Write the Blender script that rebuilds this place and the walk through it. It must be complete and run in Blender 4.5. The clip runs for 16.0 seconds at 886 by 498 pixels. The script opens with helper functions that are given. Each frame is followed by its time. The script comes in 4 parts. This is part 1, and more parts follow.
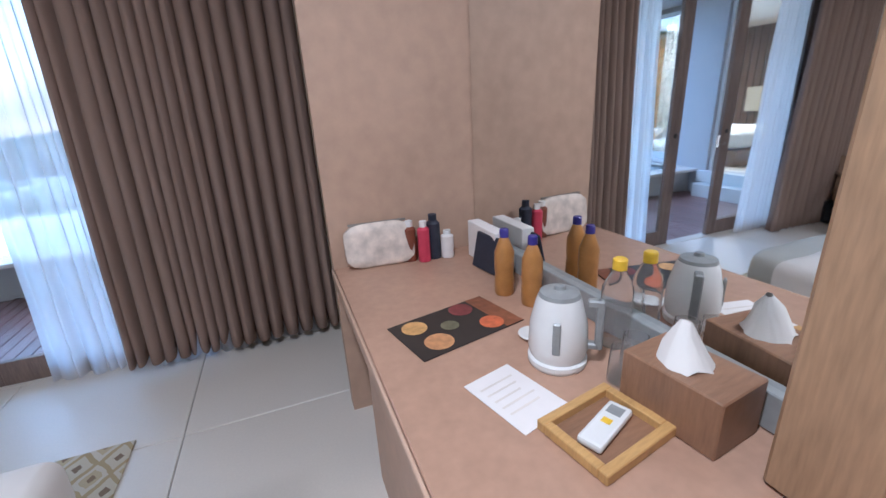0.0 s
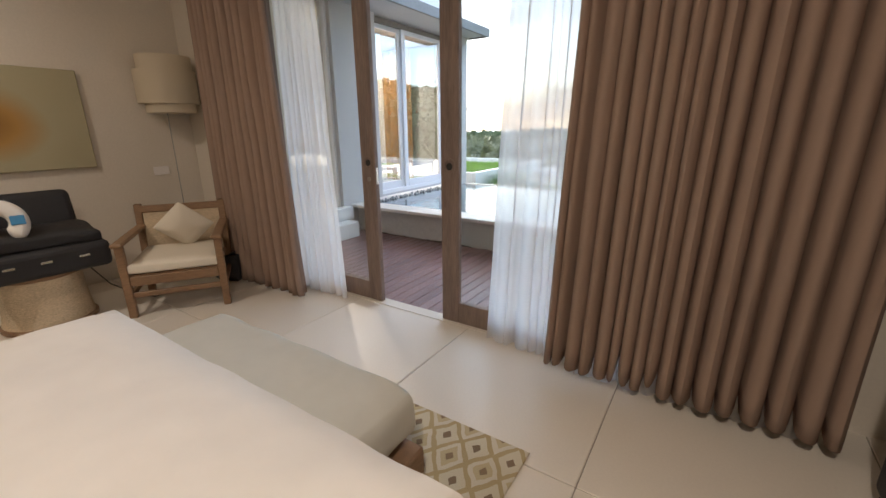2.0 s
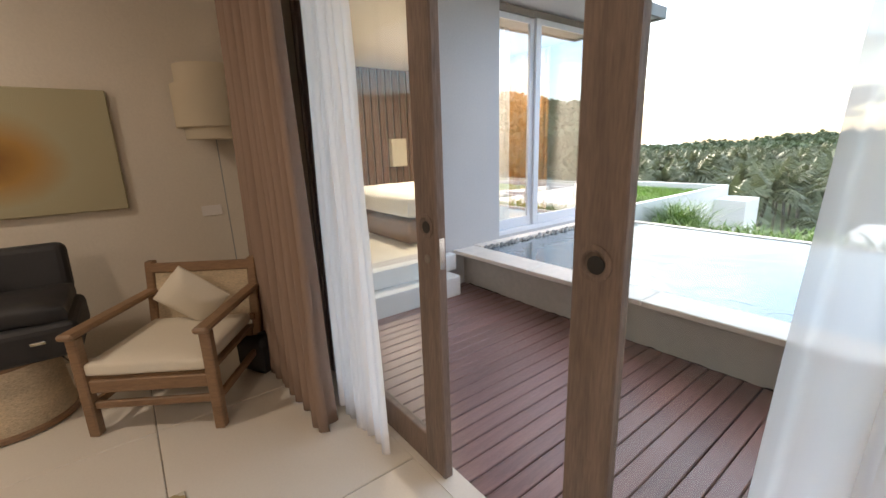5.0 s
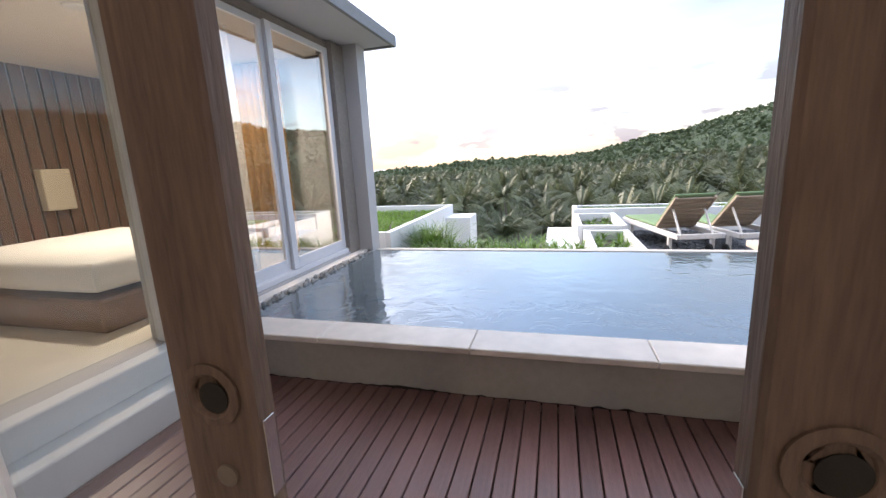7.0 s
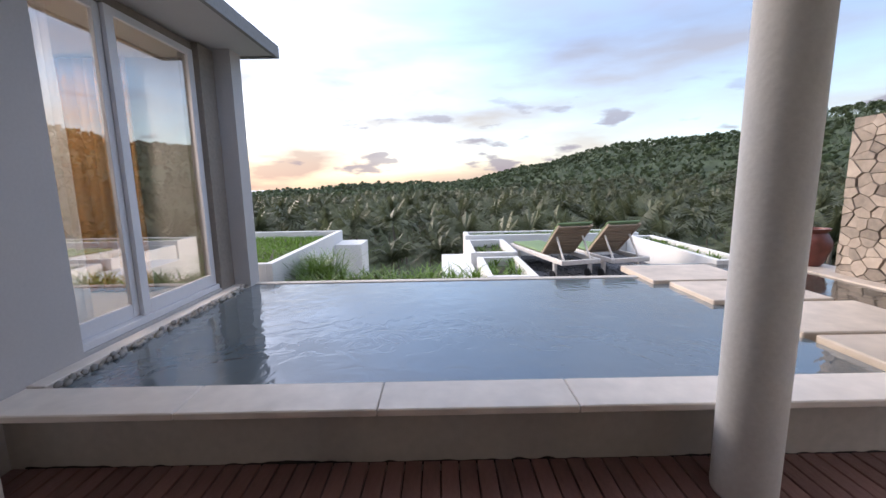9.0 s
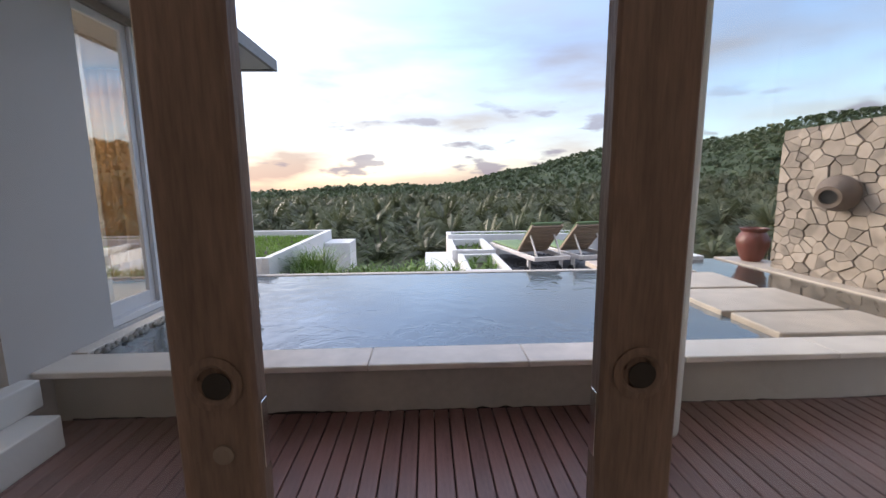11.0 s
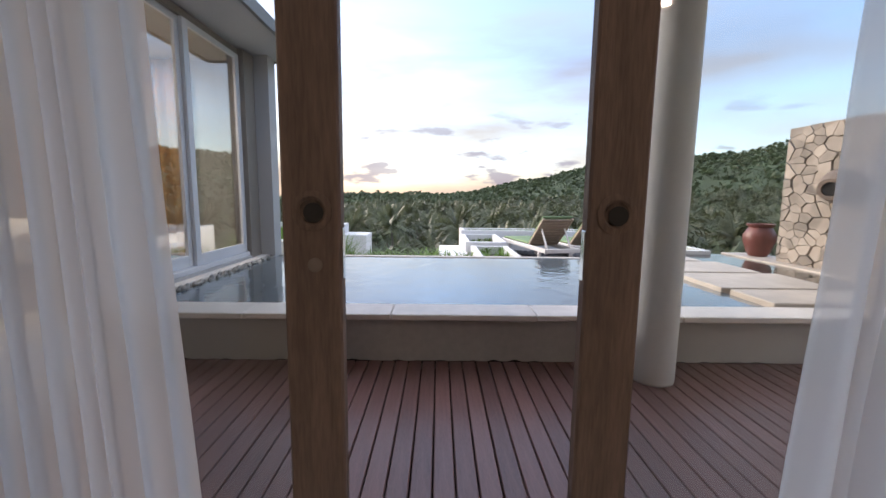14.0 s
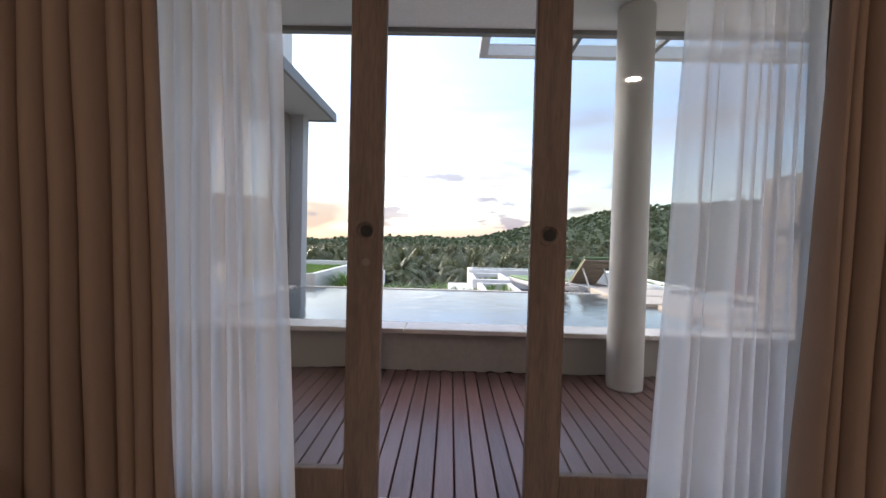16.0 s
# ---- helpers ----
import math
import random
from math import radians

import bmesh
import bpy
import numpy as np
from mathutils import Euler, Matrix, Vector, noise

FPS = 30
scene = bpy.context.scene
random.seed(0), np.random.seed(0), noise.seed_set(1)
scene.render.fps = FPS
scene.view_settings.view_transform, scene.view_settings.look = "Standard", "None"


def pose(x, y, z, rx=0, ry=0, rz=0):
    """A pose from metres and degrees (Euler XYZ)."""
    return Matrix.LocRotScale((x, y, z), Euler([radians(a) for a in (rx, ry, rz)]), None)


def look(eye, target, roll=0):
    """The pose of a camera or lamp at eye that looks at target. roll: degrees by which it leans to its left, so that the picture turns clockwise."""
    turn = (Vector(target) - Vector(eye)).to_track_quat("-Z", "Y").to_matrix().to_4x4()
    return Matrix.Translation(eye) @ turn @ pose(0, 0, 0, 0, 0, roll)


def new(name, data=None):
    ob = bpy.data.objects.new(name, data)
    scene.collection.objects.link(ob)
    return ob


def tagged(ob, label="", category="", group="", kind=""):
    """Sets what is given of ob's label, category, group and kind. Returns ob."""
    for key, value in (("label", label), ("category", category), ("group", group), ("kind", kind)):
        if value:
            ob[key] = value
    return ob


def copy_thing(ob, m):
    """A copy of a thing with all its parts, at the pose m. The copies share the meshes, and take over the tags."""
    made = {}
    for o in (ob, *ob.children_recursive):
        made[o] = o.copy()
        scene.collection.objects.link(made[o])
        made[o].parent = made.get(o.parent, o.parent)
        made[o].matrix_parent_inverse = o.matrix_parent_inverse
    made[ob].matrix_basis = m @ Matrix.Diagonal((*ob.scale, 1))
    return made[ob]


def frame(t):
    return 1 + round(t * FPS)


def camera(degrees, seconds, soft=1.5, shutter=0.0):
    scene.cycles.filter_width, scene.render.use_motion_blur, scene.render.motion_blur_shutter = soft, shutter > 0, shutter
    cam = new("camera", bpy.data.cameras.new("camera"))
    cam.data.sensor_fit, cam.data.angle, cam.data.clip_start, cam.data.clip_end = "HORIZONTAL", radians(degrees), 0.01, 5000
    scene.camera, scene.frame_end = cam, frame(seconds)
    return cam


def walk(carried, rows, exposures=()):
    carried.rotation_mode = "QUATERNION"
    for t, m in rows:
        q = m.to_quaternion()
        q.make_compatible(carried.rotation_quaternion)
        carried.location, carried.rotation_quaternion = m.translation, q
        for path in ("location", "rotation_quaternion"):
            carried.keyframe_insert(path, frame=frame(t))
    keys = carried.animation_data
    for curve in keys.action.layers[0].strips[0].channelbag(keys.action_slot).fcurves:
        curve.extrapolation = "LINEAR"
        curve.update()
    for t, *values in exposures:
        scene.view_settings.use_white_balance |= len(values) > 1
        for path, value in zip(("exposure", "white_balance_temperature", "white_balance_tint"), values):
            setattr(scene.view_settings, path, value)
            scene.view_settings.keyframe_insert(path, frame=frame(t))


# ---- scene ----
cam = camera(94.1, 16.0)

PATH = [
    (0, (2.15, -2.956, 1.446), (2.827, -1.188, 0.802), -3.1),
    (0.5, (2.028, -2.888, 1.452), (2.317, -1.054, 0.709), -1.3),
    (1, (1.951, -2.706, 1.415), (1.744, -0.857, 0.682), -2.5),
    (1.5, (1.86, -2.493, 1.355), (1.146, -0.724, 0.756), -2.1),
    (2, (1.782, -2.284, 1.326), (0.729, -0.68, 0.761), -0.6),
    (2.5, (1.66, -1.895, 1.314), (0.385, -0.46, 0.751), -1.8),
    (3, (1.472, -1.701, 1.34), (0.118, -0.324, 0.82), -1.7),
    (3.5, (1.317, -1.442, 1.348), (-0.22, -0.277, 0.818), -1.4),
    (3.7, (1.256, -1.316, 1.348), (-0.353, -0.259, 0.805), -2.0),
    (4.7, (1.0, -0.95, 1.37), (-0.56, 0.22, 0.88), -1.9),
    (5.8, (0.451, -0.762, 1.384), (-1.036, 0.503, 0.948), -1.7),
    (6, (0.33, -0.73, 1.393), (-0.984, 0.715, 0.963), -2.4),
    (6.5, (0.201, -0.605, 1.393), (-0.636, 1.158, 0.955), -3.7),
    (7, (0.101, -0.429, 1.382), (-0.428, 1.457, 0.976), -2.9),
    (7.5, (0.071, -0.258, 1.417), (-0.209, 1.683, 1.024), -2.2),
    (8, (-0.026, -0.097, 1.411), (-0.117, 1.871, 1.065), -2.1),
    (8.5, (-0.06, -0.04, 1.43), (-0.071, 1.934, 1.11), -1.8),
    (9, (-0.05, -0.13, 1.41), (-0.043, 1.846, 1.097), -1.0),
    (9.5, (-0.01, -0.25, 1.41), (0.02, 1.725, 1.095), -1.0),
    (10, (-0.001, -0.386, 1.394), (0.072, 1.589, 1.086), -0.6),
    (12.5, (-0.011, -0.88, 1.417), (0.051, 1.097, 1.119), -0.2),
    (13, (-0.052, -0.88, 1.341), (-0.003, 1.092, 1.01), 1.0),
    (13.5, (-0.052, -0.85, 1.228), (-0.098, 1.136, 0.991), 0.4),
    (14, (-0.059, -0.971, 1.129), (-0.038, 1.012, 0.871), 0.7),
    (14.5, (-0.037, -1.193, 1.119), (-0.093, 0.8, 0.959), 0.2),
    (15, (-0.042, -1.339, 1.091), (-0.075, 0.657, 0.97), -0.5),
    (15.5, (-0.019, -1.466, 1.07), (-0.077, 0.53, 0.968), 0.7),
    (16, (-0.024, -1.6, 1.061), (-0.058, 0.399, 1.014), 1.4),
]
walk(cam, [(t, look(eye, target, roll)) for t, eye, target, roll in PATH],
     exposures=[(0, 2.85, 4550, 8), (.5, 2.55, 5300, 10), (1, 2.25, 5600, 10), (2, 2.65, 6400, 9), (3.5, 2.75, 6800, 9), (5.8, 2.6, 6700, 11),
                (6.5, 2.35, 6650, 14), (7.5, 1.72, 6600, 16), (8.5, 1.4, 6550, 18), (12.5, 1.38, 6500, 18), (16, 1.75, 6500, 17)])

# ---- world, light ----
world = bpy.data.worlds.new("sky"); scene.world = world; world.use_nodes = True
wn, wl = world.node_tree.nodes, world.node_tree.links
wn.clear()
w_out = wn.new("ShaderNodeOutputWorld"); w_bg = wn.new("ShaderNodeBackground")
w_sky = wn.new("ShaderNodeTexSky"); w_sky.sky_type = "NISHITA"; w_sky.sun_disc = False
w_sky.sun_elevation, w_sky.sun_rotation = radians(20), radians(-55)
w_sky.air_density, w_sky.dust_density, w_sky.ozone_density = 1.0, 1.6, 2.5
w_bg.inputs["Strength"].default_value = 0.15
# veil of high cloud and a row of small grey clouds low over the sea
w_co = wn.new("ShaderNodeTexCoord"); w_map = wn.new("ShaderNodeMapping"); w_map.inputs["Scale"].default_value = (1.2, 1.2, 5.0)
w_no = wn.new("ShaderNodeTexNoise"); w_no.inputs["Scale"].default_value = 2.2; w_no.inputs["Detail"].default_value = 8
w_rp = wn.new("ShaderNodeValToRGB"); w_rp.color_ramp.elements[0].position = .30; w_rp.color_ramp.elements[1].position = .66
w_mx = wn.new("ShaderNodeMixRGB"); w_mx.inputs["Color2"].default_value = (4.6, 4.7, 5.2, 1)
w_z = wn.new("ShaderNodeSeparateXYZ"); w_hi = wn.new("ShaderNodeValToRGB")
for p, c in ((0.0, (.165, .12, .112)), (.05, (.18, .136, .115)), (.13, (.18, .163, .134)), (.30, (.122, .148, .195)), (.6, (.32, .36, .43)), (.98, (.75, .78, .82))):
    e = w_hi.color_ramp.elements.new(p); e.color = (*c, 1)
w_hi.color_ramp.elements.remove(w_hi.color_ramp.elements[0]); w_hi.color_ramp.elements.remove(w_hi.color_ramp.elements[-1])
w_up = wn.new("ShaderNodeVectorMath"); w_up.operation = "SCALE"; w_up.inputs["Scale"].default_value = 9.4
wl.new(w_co.outputs["Generated"], w_z.inputs[0]); wl.new(w_z.outputs["Z"], w_hi.inputs[0]); wl.new(w_hi.outputs[0], w_up.inputs[0]); wl.new(w_up.outputs[0], w_mx.inputs["Color2"])
w_mul = wn.new("ShaderNodeMath"); w_mul.operation = "MULTIPLY"; w_mul.inputs[1].default_value = .92
wl.new(w_co.outputs["Generated"], w_map.inputs["Vector"]); wl.new(w_map.outputs[0], w_no.inputs["Vector"])
wl.new(w_no.outputs["Fac"], w_rp.inputs[0]); wl.new(w_rp.outputs[0], w_mul.inputs[0])
wl.new(w_mul.outputs[0], w_mx.inputs["Fac"]); wl.new(w_sky.outputs[0], w_mx.inputs["Color1"])
w_map2 = wn.new("ShaderNodeMapping"); w_map2.inputs["Scale"].default_value = (5, 5, 17)
w_no2 = wn.new("ShaderNodeTexNoise"); w_no2.inputs["Scale"].default_value = 1.7; w_no2.inputs["Detail"].default_value = 6
w_rp2 = wn.new("ShaderNodeValToRGB"); w_rp2.color_ramp.elements[0].position = .57; w_rp2.color_ramp.elements[1].position = .65
w_sep = wn.new("ShaderNodeSeparateXYZ"); w_band = wn.new("ShaderNodeValToRGB")
for p, v in ((0.0, 0), (.02, 1), (.13, .9), (.22, 0)):
    e = w_band.color_ramp.elements.new(p); e.color = (v, v, v, 1)
w_band.color_ramp.elements.remove(w_band.color_ramp.elements[-1])
w_mm = wn.new("ShaderNodeMath"); w_mm.operation = "MULTIPLY"; w_m3 = wn.new("ShaderNodeMath"); w_m3.operation = "MULTIPLY"; w_m3.inputs[1].default_value = .8
w_mx2 = wn.new("ShaderNodeMixRGB"); w_mx2.inputs["Color2"].default_value = (.92, .88, 1.1, 1)
wl.new(w_co.outputs["Generated"], w_map2.inputs["Vector"]); wl.new(w_map2.outputs[0], w_no2.inputs["Vector"]); wl.new(w_no2.outputs["Fac"], w_rp2.inputs[0])
wl.new(w_co.outputs["Generated"], w_sep.inputs[0]); wl.new(w_sep.outputs["Z"], w_band.inputs[0])
wl.new(w_rp2.outputs[0], w_mm.inputs[0]); wl.new(w_band.outputs[0], w_mm.inputs[1]); wl.new(w_mm.outputs[0], w_m3.inputs[0])
wl.new(w_m3.outputs[0], w_mx2.inputs["Fac"]); wl.new(w_mx.outputs[0], w_mx2.inputs["Color1"]); wl.new(w_mx2.outputs[0], w_bg.inputs["Color"])
wl.new(w_bg.outputs[0], w_out.inputs[0])
sun = new("sun", bpy.data.lights.new("sun", "SUN")); sun.data.energy = 1.3; sun.data.angle = radians(25); sun.data.color = (1, .9, .78)
sun.matrix_world = look((0, 0, 0), (math.sin(radians(55)), -math.cos(radians(55)), -math.tan(radians(20))))


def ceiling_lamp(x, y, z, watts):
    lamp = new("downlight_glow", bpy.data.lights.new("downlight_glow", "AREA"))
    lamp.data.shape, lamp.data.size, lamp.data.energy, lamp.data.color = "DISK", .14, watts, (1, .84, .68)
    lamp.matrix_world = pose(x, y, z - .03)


# Unseen bedroom pair, added to brighten the warm interior; the wing pair follows.
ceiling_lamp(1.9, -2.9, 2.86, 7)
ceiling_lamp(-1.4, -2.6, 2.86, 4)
ceiling_lamp(-3.6, 2.3, 2.72, 13)
ceiling_lamp(-3.6, 3.6, 2.72, 9)


# ---- materials ----
def mat(name, color, rough=.6, metal=0.0, scale=30.0, vary=.18, bump=.15, big=2.0, stretch=(1, 1, 1), rand=0.0, **kw):
    m = bpy.data.materials.new(name); m.use_nodes = True
    n, l = m.node_tree.nodes, m.node_tree.links
    b = n["Principled BSDF"]
    b.inputs["Roughness"].default_value, b.inputs["Metallic"].default_value = rough, metal
    for k, v in kw.items():
        b.inputs[k.replace("_", " ")].default_value = v
    co = n.new("ShaderNodeTexCoord"); mp = n.new("ShaderNodeMapping"); mp.inputs["Scale"].default_value = stretch
    l.new(co.outputs["Object"], mp.inputs["Vector"])
    n1 = n.new("ShaderNodeTexNoise"); n1.inputs["Scale"].default_value = scale; n1.inputs["Detail"].default_value = 6
    n2 = n.new("ShaderNodeTexNoise"); n2.inputs["Scale"].default_value = big; n2.inputs["Detail"].default_value = 3
    l.new(mp.outputs[0], n1.inputs["Vector"]); l.new(mp.outputs[0], n2.inputs["Vector"])
    ad = n.new("ShaderNodeMath"); ad.operation = "ADD"
    l.new(n1.outputs["Fac"], ad.inputs[0]); l.new(n2.outputs["Fac"], ad.inputs[1])
    last = ad
    if rand:
        oi = n.new("ShaderNodeObjectInfo"); mu = n.new("ShaderNodeMath"); mu.operation = "MULTIPLY_ADD"
        mu.inputs[1].default_value = rand
        l.new(oi.outputs["Random"], mu.inputs[0]); l.new(ad.outputs[0], mu.inputs[2]); last = mu
    mr = n.new("ShaderNodeMapRange"); mr.inputs["From Min"].default_value, mr.inputs["From Max"].default_value = .6, 1.4 + rand
    mr.inputs["To Min"].default_value, mr.inputs["To Max"].default_value = 1 - vary, 1 + vary
    l.new(last.outputs[0], mr.inputs[0])
    vm = n.new("ShaderNodeVectorMath"); vm.operation = "SCALE"; vm.inputs[0].default_value = color[:3]
    l.new(mr.outputs[0], vm.inputs["Scale"]); l.new(vm.outputs[0], b.inputs["Base Color"])
    if bump:
        bp = n.new("ShaderNodeBump"); bp.inputs["Strength"].default_value = bump; bp.inputs["Distance"].default_value = .01
        l.new(n1.outputs["Fac"], bp.inputs["Height"]); l.new(bp.outputs[0], b.inputs["Normal"])
    return m


def thin_cloth(name, color, through_it, clear):
    """Cloth that lets light through: translucent, with clear gaps between the threads."""
    m = mat(name, color, .9, scale=260, bump=.1, vary=.06)
    n, l = m.node_tree.nodes, m.node_tree.links
    b, out = n["Principled BSDF"], n["Material Output"]
    tl = n.new("ShaderNodeBsdfTranslucent"); tl.inputs[0].default_value = (*color, 1)
    m1 = n.new("ShaderNodeMixShader"); m1.inputs[0].default_value = through_it
    l.new(b.outputs[0], m1.inputs[1]); l.new(tl.outputs[0], m1.inputs[2])
    tp = n.new("ShaderNodeBsdfTransparent"); m2 = n.new("ShaderNodeMixShader"); m2.inputs[0].default_value = clear
    l.new(m1.outputs[0], m2.inputs[1]); l.new(tp.outputs[0], m2.inputs[2]); l.new(m2.outputs[0], out.inputs[0])
    return m


def pane_glass(name, gloss):
    m = bpy.data.materials.new(name); m.use_nodes = True
    n, l = m.node_tree.nodes, m.node_tree.links
    n.clear()
    o = n.new("ShaderNodeOutputMaterial"); t = n.new("ShaderNodeBsdfTransparent"); t.inputs[0].default_value = (.95, .97, .96, 1)
    g = n.new("ShaderNodeBsdfGlossy"); g.inputs["Roughness"].default_value = .0
    lw = n.new("ShaderNodeLayerWeight"); lw.inputs[0].default_value = .5
    pw = n.new("ShaderNodeMath"); pw.operation = "POWER"; pw.inputs[1].default_value = 4.5
    f = n.new("ShaderNodeMath"); f.operation = "MULTIPLY_ADD"; f.inputs[1].default_value = 1 - gloss; f.inputs[2].default_value = gloss
    l.new(lw.outputs["Facing"], pw.inputs[0]); l.new(pw.outputs[0], f.inputs[0])
    x = n.new("ShaderNodeMixShader")
    l.new(f.outputs[0], x.inputs[0]); l.new(t.outputs[0], x.inputs[1]); l.new(g.outputs[0], x.inputs[2]); l.new(x.outputs[0], o.inputs[0])
    return m


PLASTER = mat("plaster", (.72, .66, .58), .9, scale=60, vary=.05, bump=.12, big=1.2)
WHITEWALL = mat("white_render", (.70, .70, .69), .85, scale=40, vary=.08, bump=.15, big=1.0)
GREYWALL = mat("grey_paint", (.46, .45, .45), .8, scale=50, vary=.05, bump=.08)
POOLWALL = mat("pool_wall_render", (.46, .43, .39), .8, scale=18, vary=.12, bump=.12, big=1.5)
SLAB = mat("worn_slab_stone", (.50, .43, .36), .5, scale=7, vary=.22, bump=.12, big=2.0)
FOOTSTRIP = mat("damp_stain", (.03, .025, .022), .8, scale=60, vary=.5, bump=.4)
COPING = mat("coping_stone", (.72, .66, .60), .45, scale=9, vary=.14, bump=.08, big=2.5)
TILE = mat("cream_terrazzo", (.74, .69, .62), .38, scale=90, vary=.05, bump=.02, big=1.0, rand=.15)
GROUT = mat("grout", (.34, .31, .27), .9)
DECK = mat("deck_wood", (.225, .125, .115), .30, scale=26, vary=.45, bump=.25, big=3, stretch=(14, 1, 6), rand=.5)
DOORWOOD = mat("weathered_door_wood", (.195, .142, .116), .6, scale=22, vary=.35, bump=.3, big=3, stretch=(7, 7, .7))
PANELWOOD = mat("panel_board", (.52, .36, .26), .55, scale=16, vary=.12, bump=.05, big=2)
DESKTOP = mat("desk_top_board", (.46, .29, .20), .4, scale=30, vary=.12, bump=.04, big=3)
CHAIRWOOD = mat("chair_wood", (.25, .15, .085), .5, scale=20, vary=.3, bump=.15, stretch=(1, 1, 5))
CURTAIN = thin_cloth("taupe_curtain", (.345, .245, .195), .12, .0)
SHEER = thin_cloth("white_sheer", (.95, .95, .97), .92, .24)
LINEN = mat("white_linen", (.82, .79, .76), .85, scale=7, vary=.05, bump=.25, big=3)
GREYLINEN = mat("grey_linen", (.55, .54, .49), .85, scale=9, vary=.06, bump=.25, big=3)
CREAM = mat("cream_cushion", (.74, .68, .58), .9, scale=160, vary=.05, bump=.1)
SHADE = thin_cloth("lamp_shade_linen", (.80, .72, .58), .4, .0)
BLACKCLOTH = mat("black_nylon", (.018, .018, .022), .6, scale=220, vary=.3, bump=.25)
# black of rubber, also painted as the shade in finger pulls and jug mouth
RUBBER_AND_HOLLOW = mat("black_rubber_and_hollow_shade", (.02, .02, .02), .5)
CHROME = mat("chrome", (.75, .75, .75), .18, 1.0, bump=0)
RATTAN = mat("woven_rattan", (.58, .47, .33), .75, scale=60, vary=.4, bump=.6, stretch=(1, 1, 3))
WHITEPLASTIC = mat("white_plastic", (.8, .8, .79), .25, bump=0, vary=.03)
GREYPLASTIC = mat("grey_plastic", (.30, .31, .31), .35, bump=0)
BAMBOO = mat("bamboo", (.56, .34, .12), .45, scale=30, vary=.2, bump=.05, stretch=(1, 6, 1))
BOXWOOD = mat("brown_box_veneer", (.27, .15, .085), .4, scale=20, vary=.25, stretch=(1, 6, 1))
PAPER = mat("paper", (.82, .78, .76), .8, bump=.02, vary=.03)
AMBER = mat("amber_bottle_plastic", (.44, .21, .055), .3, scale=25, vary=.25, bump=.1)
BLUECAP = mat("blue_cap", (.05, .04, .28), .35, bump=0)
YELLOW = mat("yellow_cap", (.85, .55, .02), .35, bump=0)
NAVY = mat("navy_cover", (.025, .03, .05), .55)
RED = mat("red_print", (.55, .05, .10), .45)
CLEAR = mat("clear_plastic", (.9, .9, .9), .08, bump=0, vary=0, Transmission_Weight=.92, IOR=1.1)
MIRROR = mat("mirror_silver", (.86, .87, .86), .02, 1.0, bump=0, vary=0)
GLASS = pane_glass("window_glass", .03)
GLASSWING = pane_glass("wing_window_glass", .36)
STEELGREY = mat("soffit_grey_trim", (.20, .20, .20), .6)
ALUWHITE = mat("white_window_frame", (.66, .67, .70), .45, bump=.02, vary=.04)
TAUPETRIM = mat("taupe_reveal", (.23, .20, .175), .7)
SLATS = mat("dark_slat_wood", (.13, .07, .045), .5, scale=20, vary=.35, stretch=(6, 6, .5), rand=.6)
ORANGECURTAIN = thin_cloth("amber_curtain", (.50, .25, .09), .3, .0)
STONE = mat("rubble_stone", (.27, .225, .185), .85, scale=14, vary=.65, bump=.7, big=3, rand=.9)
MORTAR = mat("mortar", (.30, .26, .22), .95, scale=40, bump=.5)
TERRACOTTA = mat("glazed_red_jar", (.15, .042, .03), .45, scale=10, vary=.4, bump=.1)
CLAYJUG = mat("weathered_clay", (.16, .12, .095), .8, scale=14, vary=.4, bump=.4)
PEBBLE = mat("dark_pebble", (.075, .08, .09), .55, scale=12, vary=.4)
LEDGEPEBBLE = mat("grey_pebble", (.24, .24, .23), .6, scale=14, vary=.5)
TEAK = mat("silvered_teak", (.34, .265, .195), .6, scale=25, vary=.25, bump=.15, stretch=(1, 8, 8), rand=.3)
WHITEFRAME = mat("white_lounger_frame", (.70, .66, .62), .5)
GREENPAD = mat("green_lounger_pad", (.16, .24, .12), .9, scale=90)
LEAF = mat("palm_leaf", (.105, .118, .058), .5, scale=3, vary=.5, bump=0, big=.6, rand=.5)
FARLEAF = mat("far_forest_leaf", (.085, .115, .060), .7, scale=.35, vary=.55, bump=0, big=.03)
TRUNK = mat("palm_trunk", (.17, .145, .12), .9, scale=8, vary=.3, bump=.4, stretch=(1, 1, 6))
BRIGHTLEAF = mat("shrub_leaf", (.12, .21, .03), .45, scale=5, vary=.45, bump=0)
GRASSM = mat("lawn_grass", (.14, .26, .035), .7, scale=12, vary=.5, bump=0)
SOIL = mat("soil", (.05, .042, .028), .95, scale=5, vary=.5, bump=.5)
GROUNDM = mat("valley_ground", (.06, .085, .04), .95, scale=.5, vary=.6, bump=.0, big=.04)
SEA = mat("sea", (.35, .40, .46), .25, scale=.02, vary=.1, bump=.1)


def leafy(m, amount):
    """Leaves pass part of the light on."""
    n, l = m.node_tree.nodes, m.node_tree.links
    b, out = n["Principled BSDF"], n["Material Output"]
    tl = n.new("ShaderNodeBsdfTranslucent"); mx = n.new("ShaderNodeMixShader"); mx.inputs[0].default_value = amount
    l.new(b.inputs["Base Color"].links[0].from_socket, tl.inputs[0])
    l.new(b.outputs[0], mx.inputs[1]); l.new(tl.outputs[0], mx.inputs[2]); l.new(mx.outputs[0], out.inputs[0])


for leaf_ in (LEAF, FARLEAF, BRIGHTLEAF, GRASSM): leafy(leaf_, .25)


